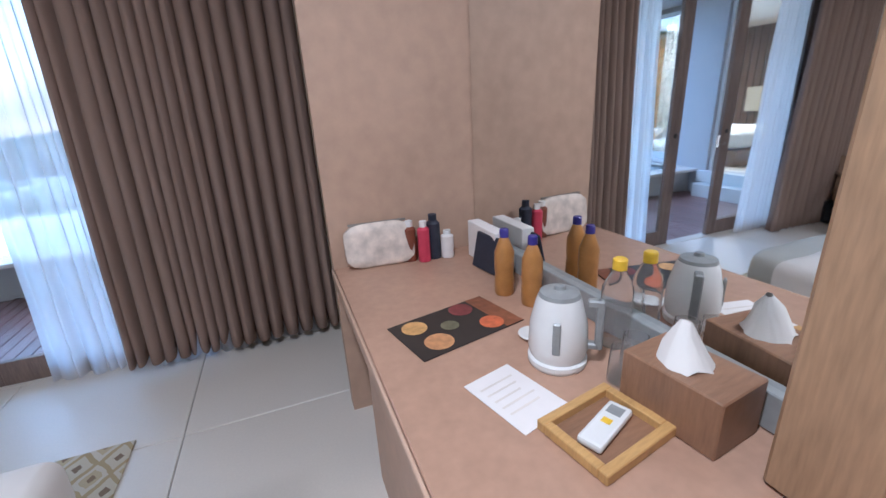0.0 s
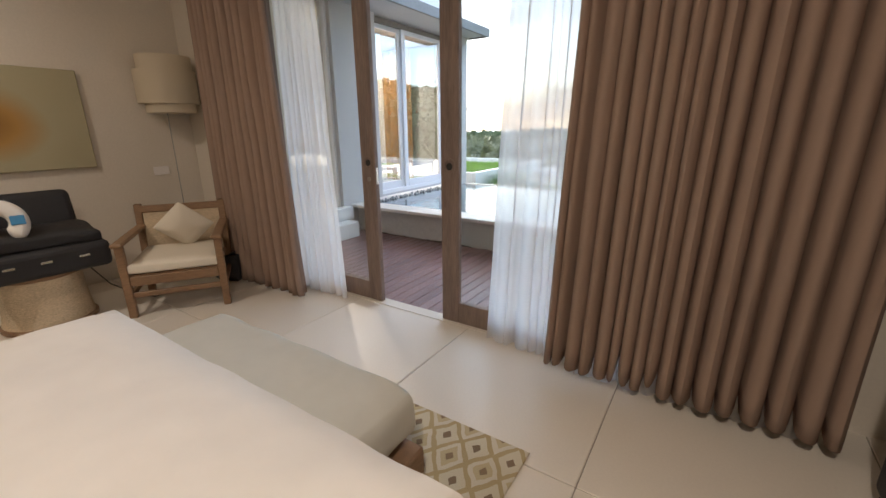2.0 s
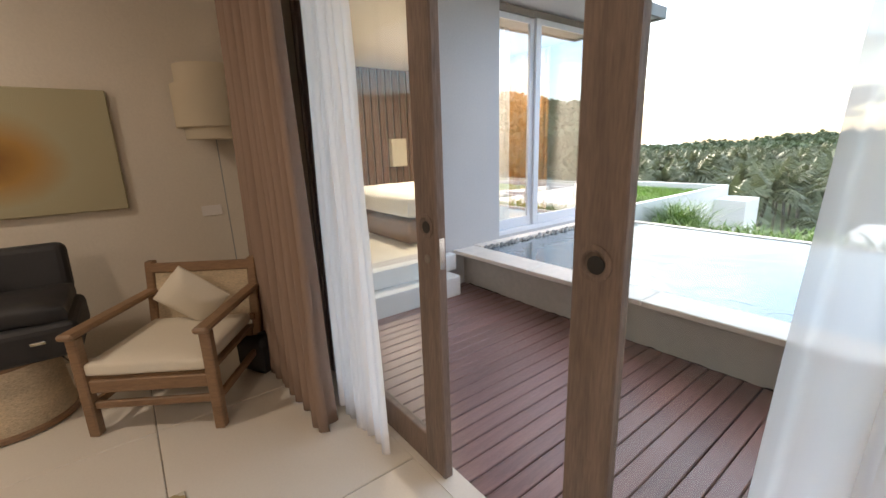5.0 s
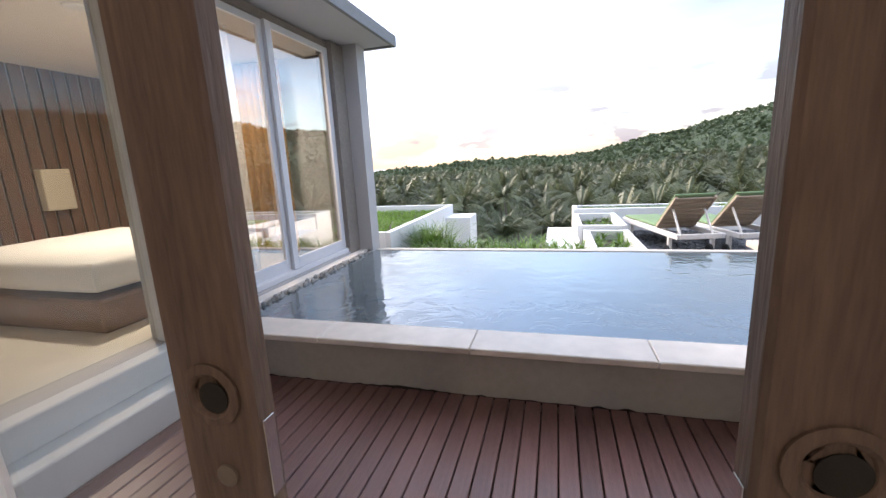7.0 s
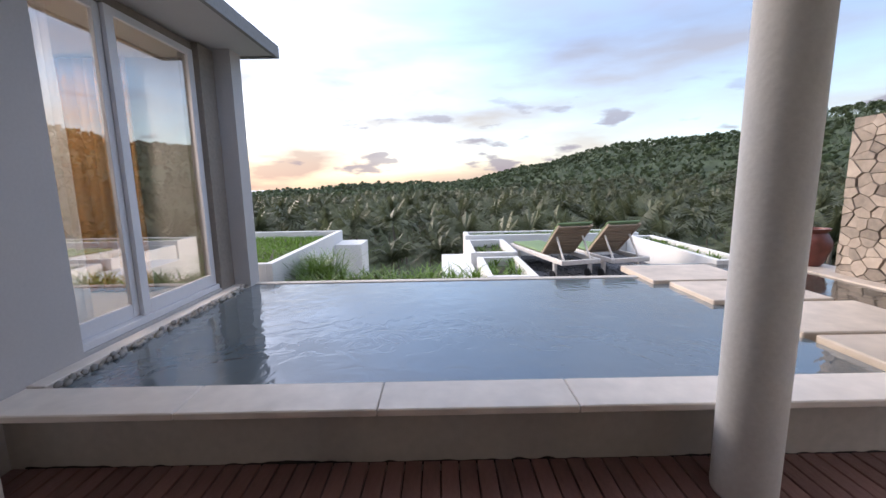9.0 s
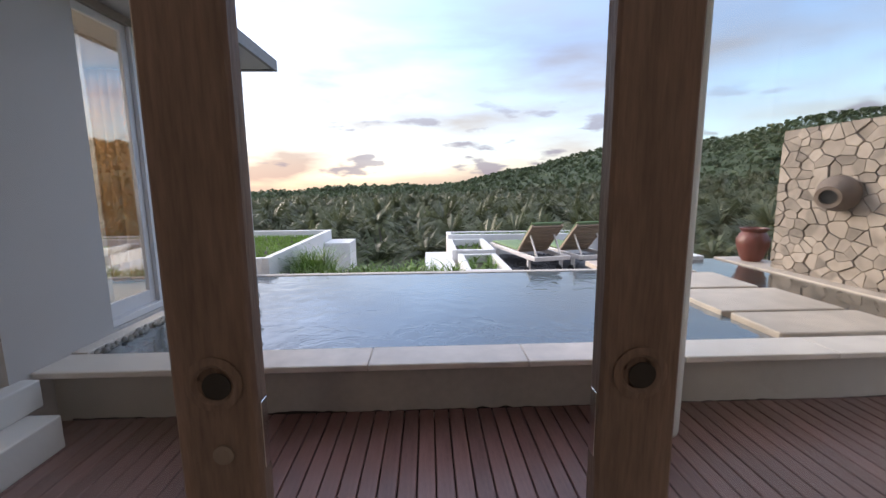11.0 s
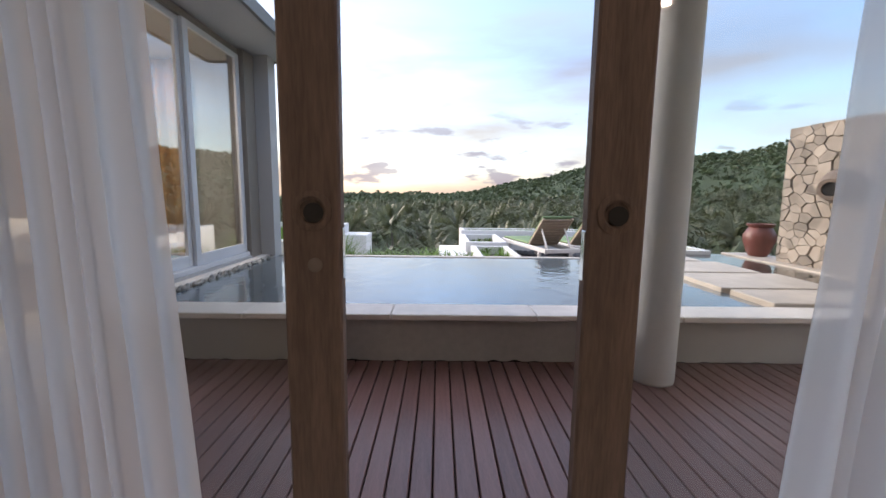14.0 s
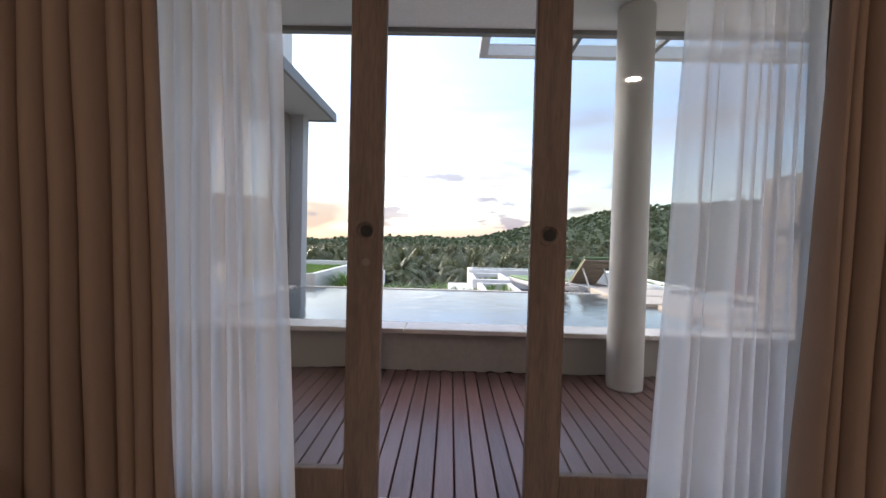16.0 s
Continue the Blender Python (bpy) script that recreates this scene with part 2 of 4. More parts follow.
def water(name, depth_color):
    m = mat(name, depth_color, .03, scale=5, vary=.08, bump=0, IOR=2.3)
    n, l = m.node_tree.nodes, m.node_tree.links
    co = n.new("ShaderNodeTexCoord")
    wv = n.new("ShaderNodeTexNoise"); wv.inputs["Scale"].default_value = 4.5; wv.inputs["Detail"].default_value = 3; wv.inputs["Distortion"].default_value = 1.2
    bp = n.new("ShaderNodeBump"); bp.inputs["Strength"].default_value = .16; bp.inputs["Distance"].default_value = .04
    l.new(co.outputs["Object"], wv.inputs["Vector"]); l.new(wv.outputs["Fac"], bp.inputs["Height"]); l.new(bp.outputs[0], n["Principled BSDF"].inputs["Normal"])
    return m


WATER = water("pool_water", (.09, .12, .14))
CHANNEL = water("channel_water", (.05, .05, .045))


def rug_material():
    m = mat("patterned_rug", (.45, .38, .24), .95, scale=200, vary=.15, bump=.4)
    n, l = m.node_tree.nodes, m.node_tree.links
    co = n.new("ShaderNodeTexCoord"); sx = n.new("ShaderNodeSeparateXYZ"); l.new(co.outputs["Object"], sx.inputs[0])

    def mth(op, a, b_=None, c=None):
        k = n.new("ShaderNodeMath"); k.operation = op
        for i, v in enumerate((a, b_, c)):
            if v is None: continue
            if not isinstance(v, (int, float)): l.new(v, k.inputs[i])
            else: k.inputs[i].default_value = v
        return k.outputs[0]
    u = mth("PINGPONG", mth("MULTIPLY", sx.outputs["X"], 6.5), .5); v = mth("PINGPONG", mth("MULTIPLY", sx.outputs["Y"], 5.0), .5)
    d = mth("ADD", u, v)
    no = n.new("ShaderNodeTexNoise"); no.inputs["Scale"].default_value = 14; l.new(co.outputs["Object"], no.inputs["Vector"])
    d2 = mth("ADD", d, mth("MULTIPLY", no.outputs["Fac"], .22))
    cr = n.new("ShaderNodeValToRGB"); cr.color_ramp.interpolation = "CONSTANT"; l.new(d2, cr.inputs[0])
    stops = ((0, (.22, .16, .11)), (.24, (.58, .53, .41)), (.36, (.43, .34, .19)), (.50, (.60, .55, .45)), (.66, (.50, .42, .26)), (.82, (.62, .57, .46)), (1.0, (.26, .19, .12)))
    for p, c in stops[2:]:
        e = cr.color_ramp.elements.new(p); e.color = (*c, 1)
    cr.color_ramp.elements[0].color = (*stops[0][1], 1)
    cr.color_ramp.elements[1].position = stops[1][0]
    es = sorted(cr.color_ramp.elements, key=lambda e: e.position)
    for e, (p, c) in zip(es, stops): e.color = (*c, 1)
    l.new(cr.outputs[0], n["Principled BSDF"].inputs["Base Color"])
    return m


def painting_material():
    m = mat("painted_canvas", (.40, .36, .24), .8, scale=150, bump=.2)
    n, l = m.node_tree.nodes, m.node_tree.links
    co = n.new("ShaderNodeTexCoord"); mp = n.new("ShaderNodeMapping"); mp.inputs["Scale"].default_value = (.4, 2.3, 3.1)
    no = n.new("ShaderNodeTexNoise"); no.inputs["Scale"].default_value = 5; no.inputs["Detail"].default_value = 5
    mx = n.new("ShaderNodeMixRGB"); mx.blend_type = "ADD"; mx.inputs[0].default_value = .22
    l.new(co.outputs["Object"], mp.inputs[0]); l.new(co.outputs["Object"], no.inputs["Vector"]); l.new(mp.outputs[0], mx.inputs[1]); l.new(no.outputs["Color"], mx.inputs[2])
    ln = n.new("ShaderNodeVectorMath"); ln.operation = "LENGTH"; l.new(mx.outputs[0], ln.inputs[0])
    cr = n.new("ShaderNodeValToRGB"); l.new(ln.outputs["Value"], cr.inputs[0])
    cr.color_ramp.elements[0].color = (.20, .085, .02, 1); cr.color_ramp.elements[0].position = .12
    cr.color_ramp.elements[1].color = (.42, .38, .25, 1); cr.color_ramp.elements[1].position = .95
    e = cr.color_ramp.elements.new(.5); e.color = (.42, .24, .07, 1)
    l.new(cr.outputs[0], n["Principled BSDF"].inputs["Base Color"])
    return m


def floral_material():
    m = mat("floral_pouch", (.72, .63, .55), .6, scale=18, vary=.5, bump=.3)
    return m


RUG, CANVAS, FLORAL = rug_material(), painting_material(), floral_material()


# ---- mesh helpers ----
def mesh_of(name, bm, material, smooth=False):
    me = bpy.data.meshes.new(name)
    bmesh.ops.recalc_face_normals(bm, faces=bm.faces)
    bm.to_mesh(me); bm.free()
    me.materials.append(material)
    if smooth:
        for p in me.polygons: p.use_smooth = True
        me.set_sharp_from_angle(angle=radians(48))
    return me


def part(name, bm, material, parent=None, label="", smooth=False):
    ob = new(name, mesh_of(name, bm, material, smooth))
    if parent: ob.parent = parent
    if label: ob["label"] = label
    return ob


def box(x0, x1, y0, y1, z0, z1, bevel=0.0, bm=None, segs=1):
    own = bmesh.new()
    bmesh.ops.create_cube(own, size=1, matrix=Matrix.LocRotScale(((x0 + x1) / 2, (y0 + y1) / 2, (z0 + z1) / 2), None, (abs(x1 - x0), abs(y1 - y0), abs(z1 - z0))))
    if bevel: bmesh.ops.bevel(own, geom=own.edges[:], offset=bevel, segments=segs, affect="EDGES", profile=.5)
    if bm is None: return own
    me = bpy.data.meshes.new("tmp"); own.to_mesh(me); own.free(); bm.from_mesh(me); bpy.data.meshes.remove(me)
    return bm


def lathe(profile, n=28, cx=0, cy=0, bm=None):
    """A turned body from (radius, height) rings."""
    bm = bm or bmesh.new()
    rings = []
    for r, z in profile:
        rings.append([bm.verts.new((cx + r * math.cos(2 * math.pi * i / n), cy + r * math.sin(2 * math.pi * i / n), z)) for i in range(n)])
    for a, b in zip(rings, rings[1:]):
        for i in range(n): bm.faces.new((a[i], a[(i + 1) % n], b[(i + 1) % n], b[i]))
    bm.faces.new(rings[0]); bm.faces.new(rings[-1])
    return bm


def rod(a, b, r, r2=None, n=10, bm=None):
    bm = bm or bmesh.new()
    a, b = Vector(a), Vector(b); q = (b - a).to_track_quat("Z", "Y").to_matrix().to_4x4()
    bmesh.ops.create_cone(bm, cap_ends=True, segments=n, radius1=r, radius2=r if r2 is None else r2, depth=(b - a).length, matrix=Matrix.Translation((a + b) / 2) @ q)
    return bm


def prism(loop, z0, z1):
    """An upright prism on a plan polygon."""
    bm = bmesh.new()
    lo = [bm.verts.new((x, y, z0)) for x, y in loop]; hi = [bm.verts.new((x, y, z1)) for x, y in loop]
    bm.faces.new(lo); bm.faces.new(hi)
    for i in range(len(lo)): bm.faces.new((lo[i], lo[(i + 1) % len(lo)], hi[(i + 1) % len(lo)], hi[i]))
    return bm


def cushion(sx, sy, sz, res=14, power=3.0, wrinkle=.007, seed=0):
    """A stuffed slab: soft rounded top and edges, slight wrinkles, underside flat at z 0."""
    bm = bmesh.new()
    bmesh.ops.create_cube(bm, size=1)
    bmesh.ops.subdivide_edges(bm, edges=bm.edges[:], cuts=res, use_grid_fill=True)
    for v in bm.verts:
        x, y, z = v.co * 2
        edge = max(abs(x), abs(y))
        round_off = (1 - edge ** (power * 4) * .35)
        v.co = Vector((x * sx / 2 * (1 - .03 * abs(z) ** 4), y * sy / 2 * (1 - .03 * abs(z) ** 4), (z * round_off + 1) * sz / 2))
        v.co += Vector(noise.noise_vector(Vector((v.co.x * 5, v.co.y * 5, seed + v.co.z * 5)))) * wrinkle
    return bm


def struct(name, bm, material, label="", category=""):
    ob = part(name, bm, material)
    return tagged(ob, label, category or name.split("_")[0], kind="structure")


def thing(name, label, category, m=None, group="", kind=""):
    ob = new(name); ob.matrix_world = m or Matrix()
    return tagged(ob, label, category, group, kind)


# ---- structure of the bedroom ----
FLOOR_Z, DECK_Z, HEAD, CEIL = 0.0, -0.06, 2.55, 2.9
struct("wall_west", box(-3.0, -2.78, -6.2, .2, -.1, CEIL), PLASTER, "plain cream plaster bedroom wall behind the painting", "wall")
struct("wall_south", box(-3.0, 3.6, -6.4, -6.2, -.1, CEIL), PLASTER, "plain cream plaster wall closing the bedroom", "wall")
struct("wall_east", box(3.25, 3.6, -6.2, .2, -.1, CEIL), PLASTER, "cream plaster wall behind the desk", "wall")
wall_n = bmesh.new()
box(-2.78, -1.50, .0, .2, -.1, CEIL, bm=wall_n); box(1.55, 3.25, .0, .2, -.1, CEIL, bm=wall_n); box(-1.50, 1.55, .0, .2, HEAD, CEIL, bm=wall_n)
struct("wall_north", wall_n, PLASTER, "cream plaster wall around the sliding glass doors", "wall")
struct("ceiling", box(-3.0, 3.6, -6.4, .2, CEIL, CEIL + .15), PLASTER, "flat cream plaster bedroom ceiling", "ceiling")
trim = struct("trim_threshold", box(-1.50, 1.55, -.05, .05, -.05, .004), TILE, "pale stone threshold under the sliding doors", "threshold")
# Fixtures added around the two unseen bedroom lamps.
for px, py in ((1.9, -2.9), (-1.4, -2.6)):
    t_ = thing("downlight", "round white recessed ceiling downlight, added out of view", "downlight", pose(px, py, CEIL))
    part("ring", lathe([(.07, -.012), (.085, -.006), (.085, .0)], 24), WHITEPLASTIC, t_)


def sliding_door(name, x0, x1, lock_x):
    """A wooden framed glass door leaf with a round finger pull in its meeting stile."""
    d = tagged(new(name), "weathered wooden sliding door with a tall glass pane", "door", kind="structure")
    st = .135
    hi = HEAD - .02
    for a, nm in ((x0, "stile"), (x1 - st, "stile")):
        part(nm, box(a, a + st, -.022, .022, .004, hi, .006), DOORWOOD, d)
    part("bottom_rail", box(x0 + st, x1 - st, -.02, .02, .004, .155, .004), DOORWOOD, d)
    part("top_rail", box(x0 + st, x1 - st, -.02, .02, hi - .13, hi, .004), DOORWOOD, d)
    gl = part("pane", box(x0 + st - .008, x1 - st + .008, -.003, .003, .15, hi - .125), GLASS, d)
    gl.visible_shadow = False
    for zz, r in ((1.09, .034),):
        ring = lathe([(r + .012, 0), (r + .012, .004), (r, .006), (r - .004, .003), (r - .006, .0)], 28)
        bmesh.ops.transform(ring, matrix=pose(lock_x, -.0225, zz, 90), verts=ring.verts)
        pl = part("finger_pull", ring, DOORWOOD, d, "round recessed wooden finger pull")
        # flat black disc paints the shade inside the pull's hollow
        hole_shade = lathe([(r - .011, 0), (r - .011, .0015)], 24)
        bmesh.ops.transform(hole_shade, matrix=pose(lock_x + .004, -.0238, zz - .004, 90), verts=hole_shade.verts)
        part("recess", hole_shade, RUBBER_AND_HOLLOW, pl)
    return d


DL = sliding_door("door_1", -1.46, -.285, -.35)
DR = sliding_door("door_2", .285, 1.46, .35)
key = lathe([(.017, 0), (.017, .004), (.012, .006)], 20); bmesh.ops.transform(key, matrix=pose(-.345, -.0225, .965, 90), verts=key.verts)
part("keyhole_cover", key, TAUPETRIM, DL, "small worn keyhole cover")
part("lock_plate", box(-.2855, -.2825, -.012, .012, .93, 1.05, .001), CHROME, DL, "narrow steel lock plate")
part("strike_plate", box(.2825, .2855, -.012, .012, .93, 1.05, .001), CHROME, DR, "narrow steel strike plate")
fr = tagged(new("trim_door_frame"), "weathered wooden frame of the sliding doors", "door frame", kind="structure")
for a, b_ in ((-1.50, -1.46), (1.51, 1.55)): part("jamb", box(a, b_, -.03, .12, .0, HEAD, .004), DOORWOOD, fr)
part("head", box(-1.46, 1.51, -.03, .12, HEAD - .02, HEAD + .0, .003), DOORWOOD, fr)


def drape(name, x0, x1, y, depth, folds, z0, z1, material, label, category, seed, lean0=.0, lean1=.0, hem=.0, thick=.003):
    """A hanging cloth in deep uneven folds."""
    rng = random.Random(seed)
    nx, nz = folds * 12, 26
    ph = [rng.uniform(-.5, .5) for _ in range(folds + 2)]; am = [rng.uniform(.7, 1.25) for _ in range(folds + 2)]
    # folds of uneven width, and the drift of either edge from floor to rail
    wide = [rng.uniform(.45, 1.6) for _ in range(folds)]; at = [sum(wide[:j]) / sum(wide) for j in range(folds + 1)]
    bm = bmesh.new(); rows = []
    for k in range(nz + 1):
        s = k / nz; z = z0 + (z1 - z0) * s; row = []
        for i in range(nx + 1):
            u = i / nx; f = u * folds; j = int(f); w = f - j
            a = am[j] * (1 - w) + am[j + 1] * w; p = ph[j] * (1 - w) + ph[j + 1] * w
            wob = .25 * math.sin(s * 3 + p * 5 + u * 4)
            yy = y + depth * a * (.55 + .45 * (1 - s)) * math.sin(2 * math.pi * f + p + wob) + .012 * noise.noise((u * 9, s * 4, seed))
            uu = at[j] + (at[min(j + 1, folds)] - at[j]) * w
            xx = x0 + lean0 * s + (x1 - x0 + (lean1 - lean0) * s) * uu + depth * .45 * math.cos(2 * math.pi * f + p) * a * .6
            zz = z + hem * max(0, noise.noise((u * 9, seed, 0)) + .25 * math.sin(2 * math.pi * f)) * (1 - s) ** 8
            row.append(bm.verts.new((xx, yy, zz)))
        rows.append(row)
    for a, b_ in zip(rows, rows[1:]):
        for i in range(nx): bm.faces.new((a[i], a[i + 1], b_[i + 1], b_[i]))
    ob = part(name, bm, material, smooth=True)
    if thick:
        so = ob.modifiers.new("thickness", "SOLIDIFY"); so.thickness = thick
    return tagged(ob, label, category)


drape("curtain", 1.12, 2.36, -.26, .05, 17, .07, 2.78, CURTAIN, "heavy taupe curtain hanging in deep folds by the doors", "curtain", 3, lean0=.10, hem=.30)
drape("curtain", -2.02, -.91, -.27, .055, 13, .012, 2.78, CURTAIN, "heavy taupe curtain gathered beside the wooden armchair", "curtain", 5, lean1=-.12)
drape("sheer_curtain", .69, 1.26, -.12, .032, 8, .015, 2.78, SHEER, "thin white sheer curtain drawn aside at the doors", "sheer curtain", 7, lean0=.13, thick=0)
drape("sheer_curtain", -1.12, -.57, -.12, .032, 8, .012, 2.78, SHEER, "thin white sheer curtain falling to the floor", "sheer curtain", 9, lean1=-.13, thick=0)
drape("sheer_curtain", 1.26, 2.25, -.19, .024, 11, .006, 2.78, SHEER, "thin white sheer curtain behind the taupe curtain", "sheer curtain", 11, thick=0)
rail = thing("curtain_rail", "white double curtain rail under the ceiling", "curtain rail")
for yy in (-.12, -.26): part("track", box(-1.8, 2.4, yy - .012, yy + .012, 2.78, 2.80), WHITEPLASTIC, rail)
part("bracket", box(-.02, .02, -.28, .0, 2.80, 2.81), WHITEPLASTIC, rail)

# ---- terrace, pool and wing ----
struct("pool_wall", box(-2.38, 4.6, 1.885, 2.02, -.5, .285), POOLWALL, "rendered beige pool wall with a dark ragged strip at its foot", "pool wall")
# near-black strip with a ragged top edge along the wall foot
foot = bmesh.new(); prev_ = None
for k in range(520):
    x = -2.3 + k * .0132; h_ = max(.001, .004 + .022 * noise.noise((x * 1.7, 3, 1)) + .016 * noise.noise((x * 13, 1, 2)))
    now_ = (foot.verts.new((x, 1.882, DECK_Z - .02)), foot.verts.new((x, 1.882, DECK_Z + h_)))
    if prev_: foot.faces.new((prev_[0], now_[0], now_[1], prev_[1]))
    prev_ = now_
part("damp_stain", foot, FOOTSTRIP, bpy.data.objects["pool_wall"], "dark ragged strip along the foot")
cop = tagged(new("trim_coping"), "pale stone coping along the pool", "coping", kind="structure")
for k in range(7):
    a = -2.38 + k * 1.0; part("coping_slab", box(a, min(a + .996, 4.6), 1.74, 2.03, .285, .325, .006), COPING, cop)
struct("floor_pool", box(-2.25, 4.6, 2.02, 4.62, -1.0, -.9), POOLWALL, "grey pool floor under water", "pool floor")
part_w = bmesh.new()
bmesh.ops.create_grid(part_w, x_segments=2, y_segments=2, size=.5, matrix=Matrix.LocRotScale((.13, 3.265, .303), None, (4.7, 2.48, 1)))
struct("water_pool", part_w, WATER, "calm infinity pool water mirroring the evening sky", "water")
struct("pool_edge", box(-2.25, 2.5, 4.50, 4.60, -1.0, .312, .004), POOLWALL, "thin dark overflow edge of the infinity pool", "pool edge")
wb = bmesh.new(); bmesh.ops.create_grid(wb, x_segments=2, y_segments=2, size=.5, matrix=Matrix.LocRotScale((3.5, 3.7, .27), None, (2.1, 3.4, 1)))
struct("water_channel", wb, CHANNEL, "shallow dark water channel below the stone wall", "water")
for x0, y0, y1 in ((2.50, 2.06, 2.55), (2.46, 2.60, 3.33), (2.36, 3.40, 4.12), (2.22, 4.18, 5.0)):
    s = part("stepping_slab", box(x0, x0 + 1.08, y0, y1, .27, .345, .008), SLAB)
    tagged(s, "large pale stone stepping slab across the water", "stepping slab", "stepping slabs")
    tagged(part("slab_pier", box(x0 + .15, x0 + .95, y0 + .08, y1 - .08, -.4, .27), POOLWALL, s))
# wing of the villa beside the pool
WX = -2.38
wing = bmesh.new()
box(WX - .22, WX, .2, .62, -.1, 2.82, bm=wing); box(WX - .22, WX, 1.62, 2.42, -.1, 2.82, bm=wing); box(WX - .22, WX, .62, 1.62, -.1, .30, bm=wing)
box(WX - .22, WX, 2.42, 4.47, -.4, .36, bm=wing)
box(-6.2, -2.2, 4.40, 4.62, -.6, 2.82, bm=wing); box(-6.2, -6.0, .2, 4.40, -.1, 2.82, bm=wing); box(-6.0, WX - .22, .2, .4, -.1, 2.82, bm=wing)
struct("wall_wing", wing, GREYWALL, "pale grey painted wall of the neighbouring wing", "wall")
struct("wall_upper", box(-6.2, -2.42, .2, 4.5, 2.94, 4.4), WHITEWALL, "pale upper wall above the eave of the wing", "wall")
struct("floor_wing", box(-6.0, WX - .22, .4, 4.4, .2, .3), TILE, "pale floor inside the wing", "floor")
struct("ceiling_wing", box(-6.0, WX - .22, .4, 4.4, 2.75, 2.82), PLASTER, "cream ceiling inside the wing", "ceiling")
eave = tagged(new("roof_eave"), "flat grey eave with a metal drip edge over the wing windows", "eave", kind="structure")
part("soffit", box(-6.2, -1.84, .2, 4.66, 2.82, 2.90, .004), GREYWALL, eave)
part("drip_edge", box(-1.84, -1.80, .2, 4.70, 2.80, 2.93, .003), STEELGREY, eave)
part("fascia", box(-6.2, -1.84, 4.66, 4.70, 2.80, 2.93, .003), STEELGREY, eave)
part("roofing", box(-6.2, -1.84, .2, 4.66, 2.90, 2.94), STEELGREY, eave)
ledge = tagged(new("trim_ledge"), "pale stone ledge under the wing windows with a pebble edge", "ledge", kind="structure")
part("ledge_slab", box(WX, -2.27, 2.03, 4.5, .24, .335, .005), COPING, ledge)
pb = bmesh.new(); rng = random.Random(4)
for k in range(150):
    bmesh.ops.create_icosphere(pb, subdivisions=1, radius=1, matrix=Matrix.LocRotScale((-2.235 + rng.uniform(-.025, .025), 2.06 + k * .0162, .30 + rng.uniform(-.03, .025)), Euler((rng.random(), rng.random(), rng.random())), (.022, .028, .017)))
tagged(part("pebbles", pb, LEDGEPEBBLE, ledge, smooth=True), kind="stuff")


def wing_window(name, y0, y1, z0, z1, leaves):
    w = tagged(new(name), "tall white framed sliding window of the wing", "window", kind="structure")
    x = WX - .09; f = .085
    part("window_sill", box(x - .05, x + .07, y0, y1, z0, z0 + .05, .003), ALUWHITE, w)
    part("window_head", box(x - .03, x + .03, y0, y1, z1 - .07, z1, .003), TAUPETRIM, w)
    for k, (a, b_) in enumerate(leaves):
        o = x + (.02 if k % 2 else -.02)
        fm = bmesh.new()
        box(o - .018, o + .018, a, a + f, z0 + .05, z1 - .07, .003, bm=fm); box(o - .018, o + .018, b_ - f, b_, z0 + .05, z1 - .07, .003, bm=fm)
        box(o - .018, o + .018, a + f, b_ - f, z0 + .05, z0 + .16, .003, bm=fm); box(o - .018, o + .018, a + f, b_ - f, z1 - .13, z1 - .07, .003, bm=fm)
        part("window_frame", fm, ALUWHITE, w)
        g = part("pane", box(o - .003, o + .003, a + f - .01, b_ - f + .01, z0 + .15, z1 - .12), GLASSWING, w); g.visible_shadow = False
    part("reveal", box(WX - .2, WX + .005, y1, 4.398, z0 - .05, z1, .003), TAUPETRIM, w)


wing_window("window_1", 2.42, 4.13, .36, 2.80, ((2.42, 3.085), (3.06, 4.13)))
w2 = tagged(new("window_2"), "tall clear fixed glass of the wing beside the deck", "window", kind="structure")
g2 = part("pane", box(WX - .1, WX - .094, .64, 1.60, .34, 2.78), GLASS, w2); g2.visible_shadow = False
part("window_frame", box(WX - .13, WX - .06, .62, .66, .30, 2.80, .003), ALUWHITE, w2); part("window_frame", box(WX - .13, WX - .06, 1.58, 1.62, .30, 2.80, .003), ALUWHITE, w2)
# inside the wing
slw = tagged(new("wall_slats"), "dark vertical wood slat wall inside the wing", "slat wall", kind="structure")
for k in range(26): part("slat", box(-5.98, -5.94, .45 + k * .15, .57 + k * .15, .3, 2.75, .004), SLATS, slw)
drape("curtain", -5.3, -3.2, 4.28, .05, 16, .32, 2.72, ORANGECURTAIN, "amber brown curtain hanging inside the wing", "curtain", 21)
d_ = drape("sheer_curtain", -.5, .5, 0, .04, 9, .32, 2.72, SHEER, "white sheer curtain inside the wing window", "sheer curtain", 22, thick=0)
d_.matrix_world = pose(-2.85, 2.55, 0, 0, 0, 90)
wb_ = thing("bed", "low bed with white linen inside the wing", "bed", pose(-3.9, 2.4, .3))
part("base", box(-.9, .9, -.8, .8, 0, .25, .02), CHAIRWOOD, wb_); mm = part("mattress", cushion(1.8, 1.6, .32, 8), LINEN, wb_, smooth=True); mm.location = (0, 0, .25)
lamp_w = thing("wall_lamp", "square cream wall lamp shade on the slat wall", "wall lamp", pose(-5.88, 3.3, 1.3))
part("shade", box(-.06, .06, -.16, .16, -.25, .25, .01), SHADE, lamp_w)
for py in (2.3, 3.6):
    t_ = thing("downlight", "small round recessed downlight in the wing", "downlight", pose(-3.6, py, 2.75)); part("ring", lathe([(.07, -.012), (.085, -.006), (.085, 0)], 24), WHITEPLASTIC, t_)
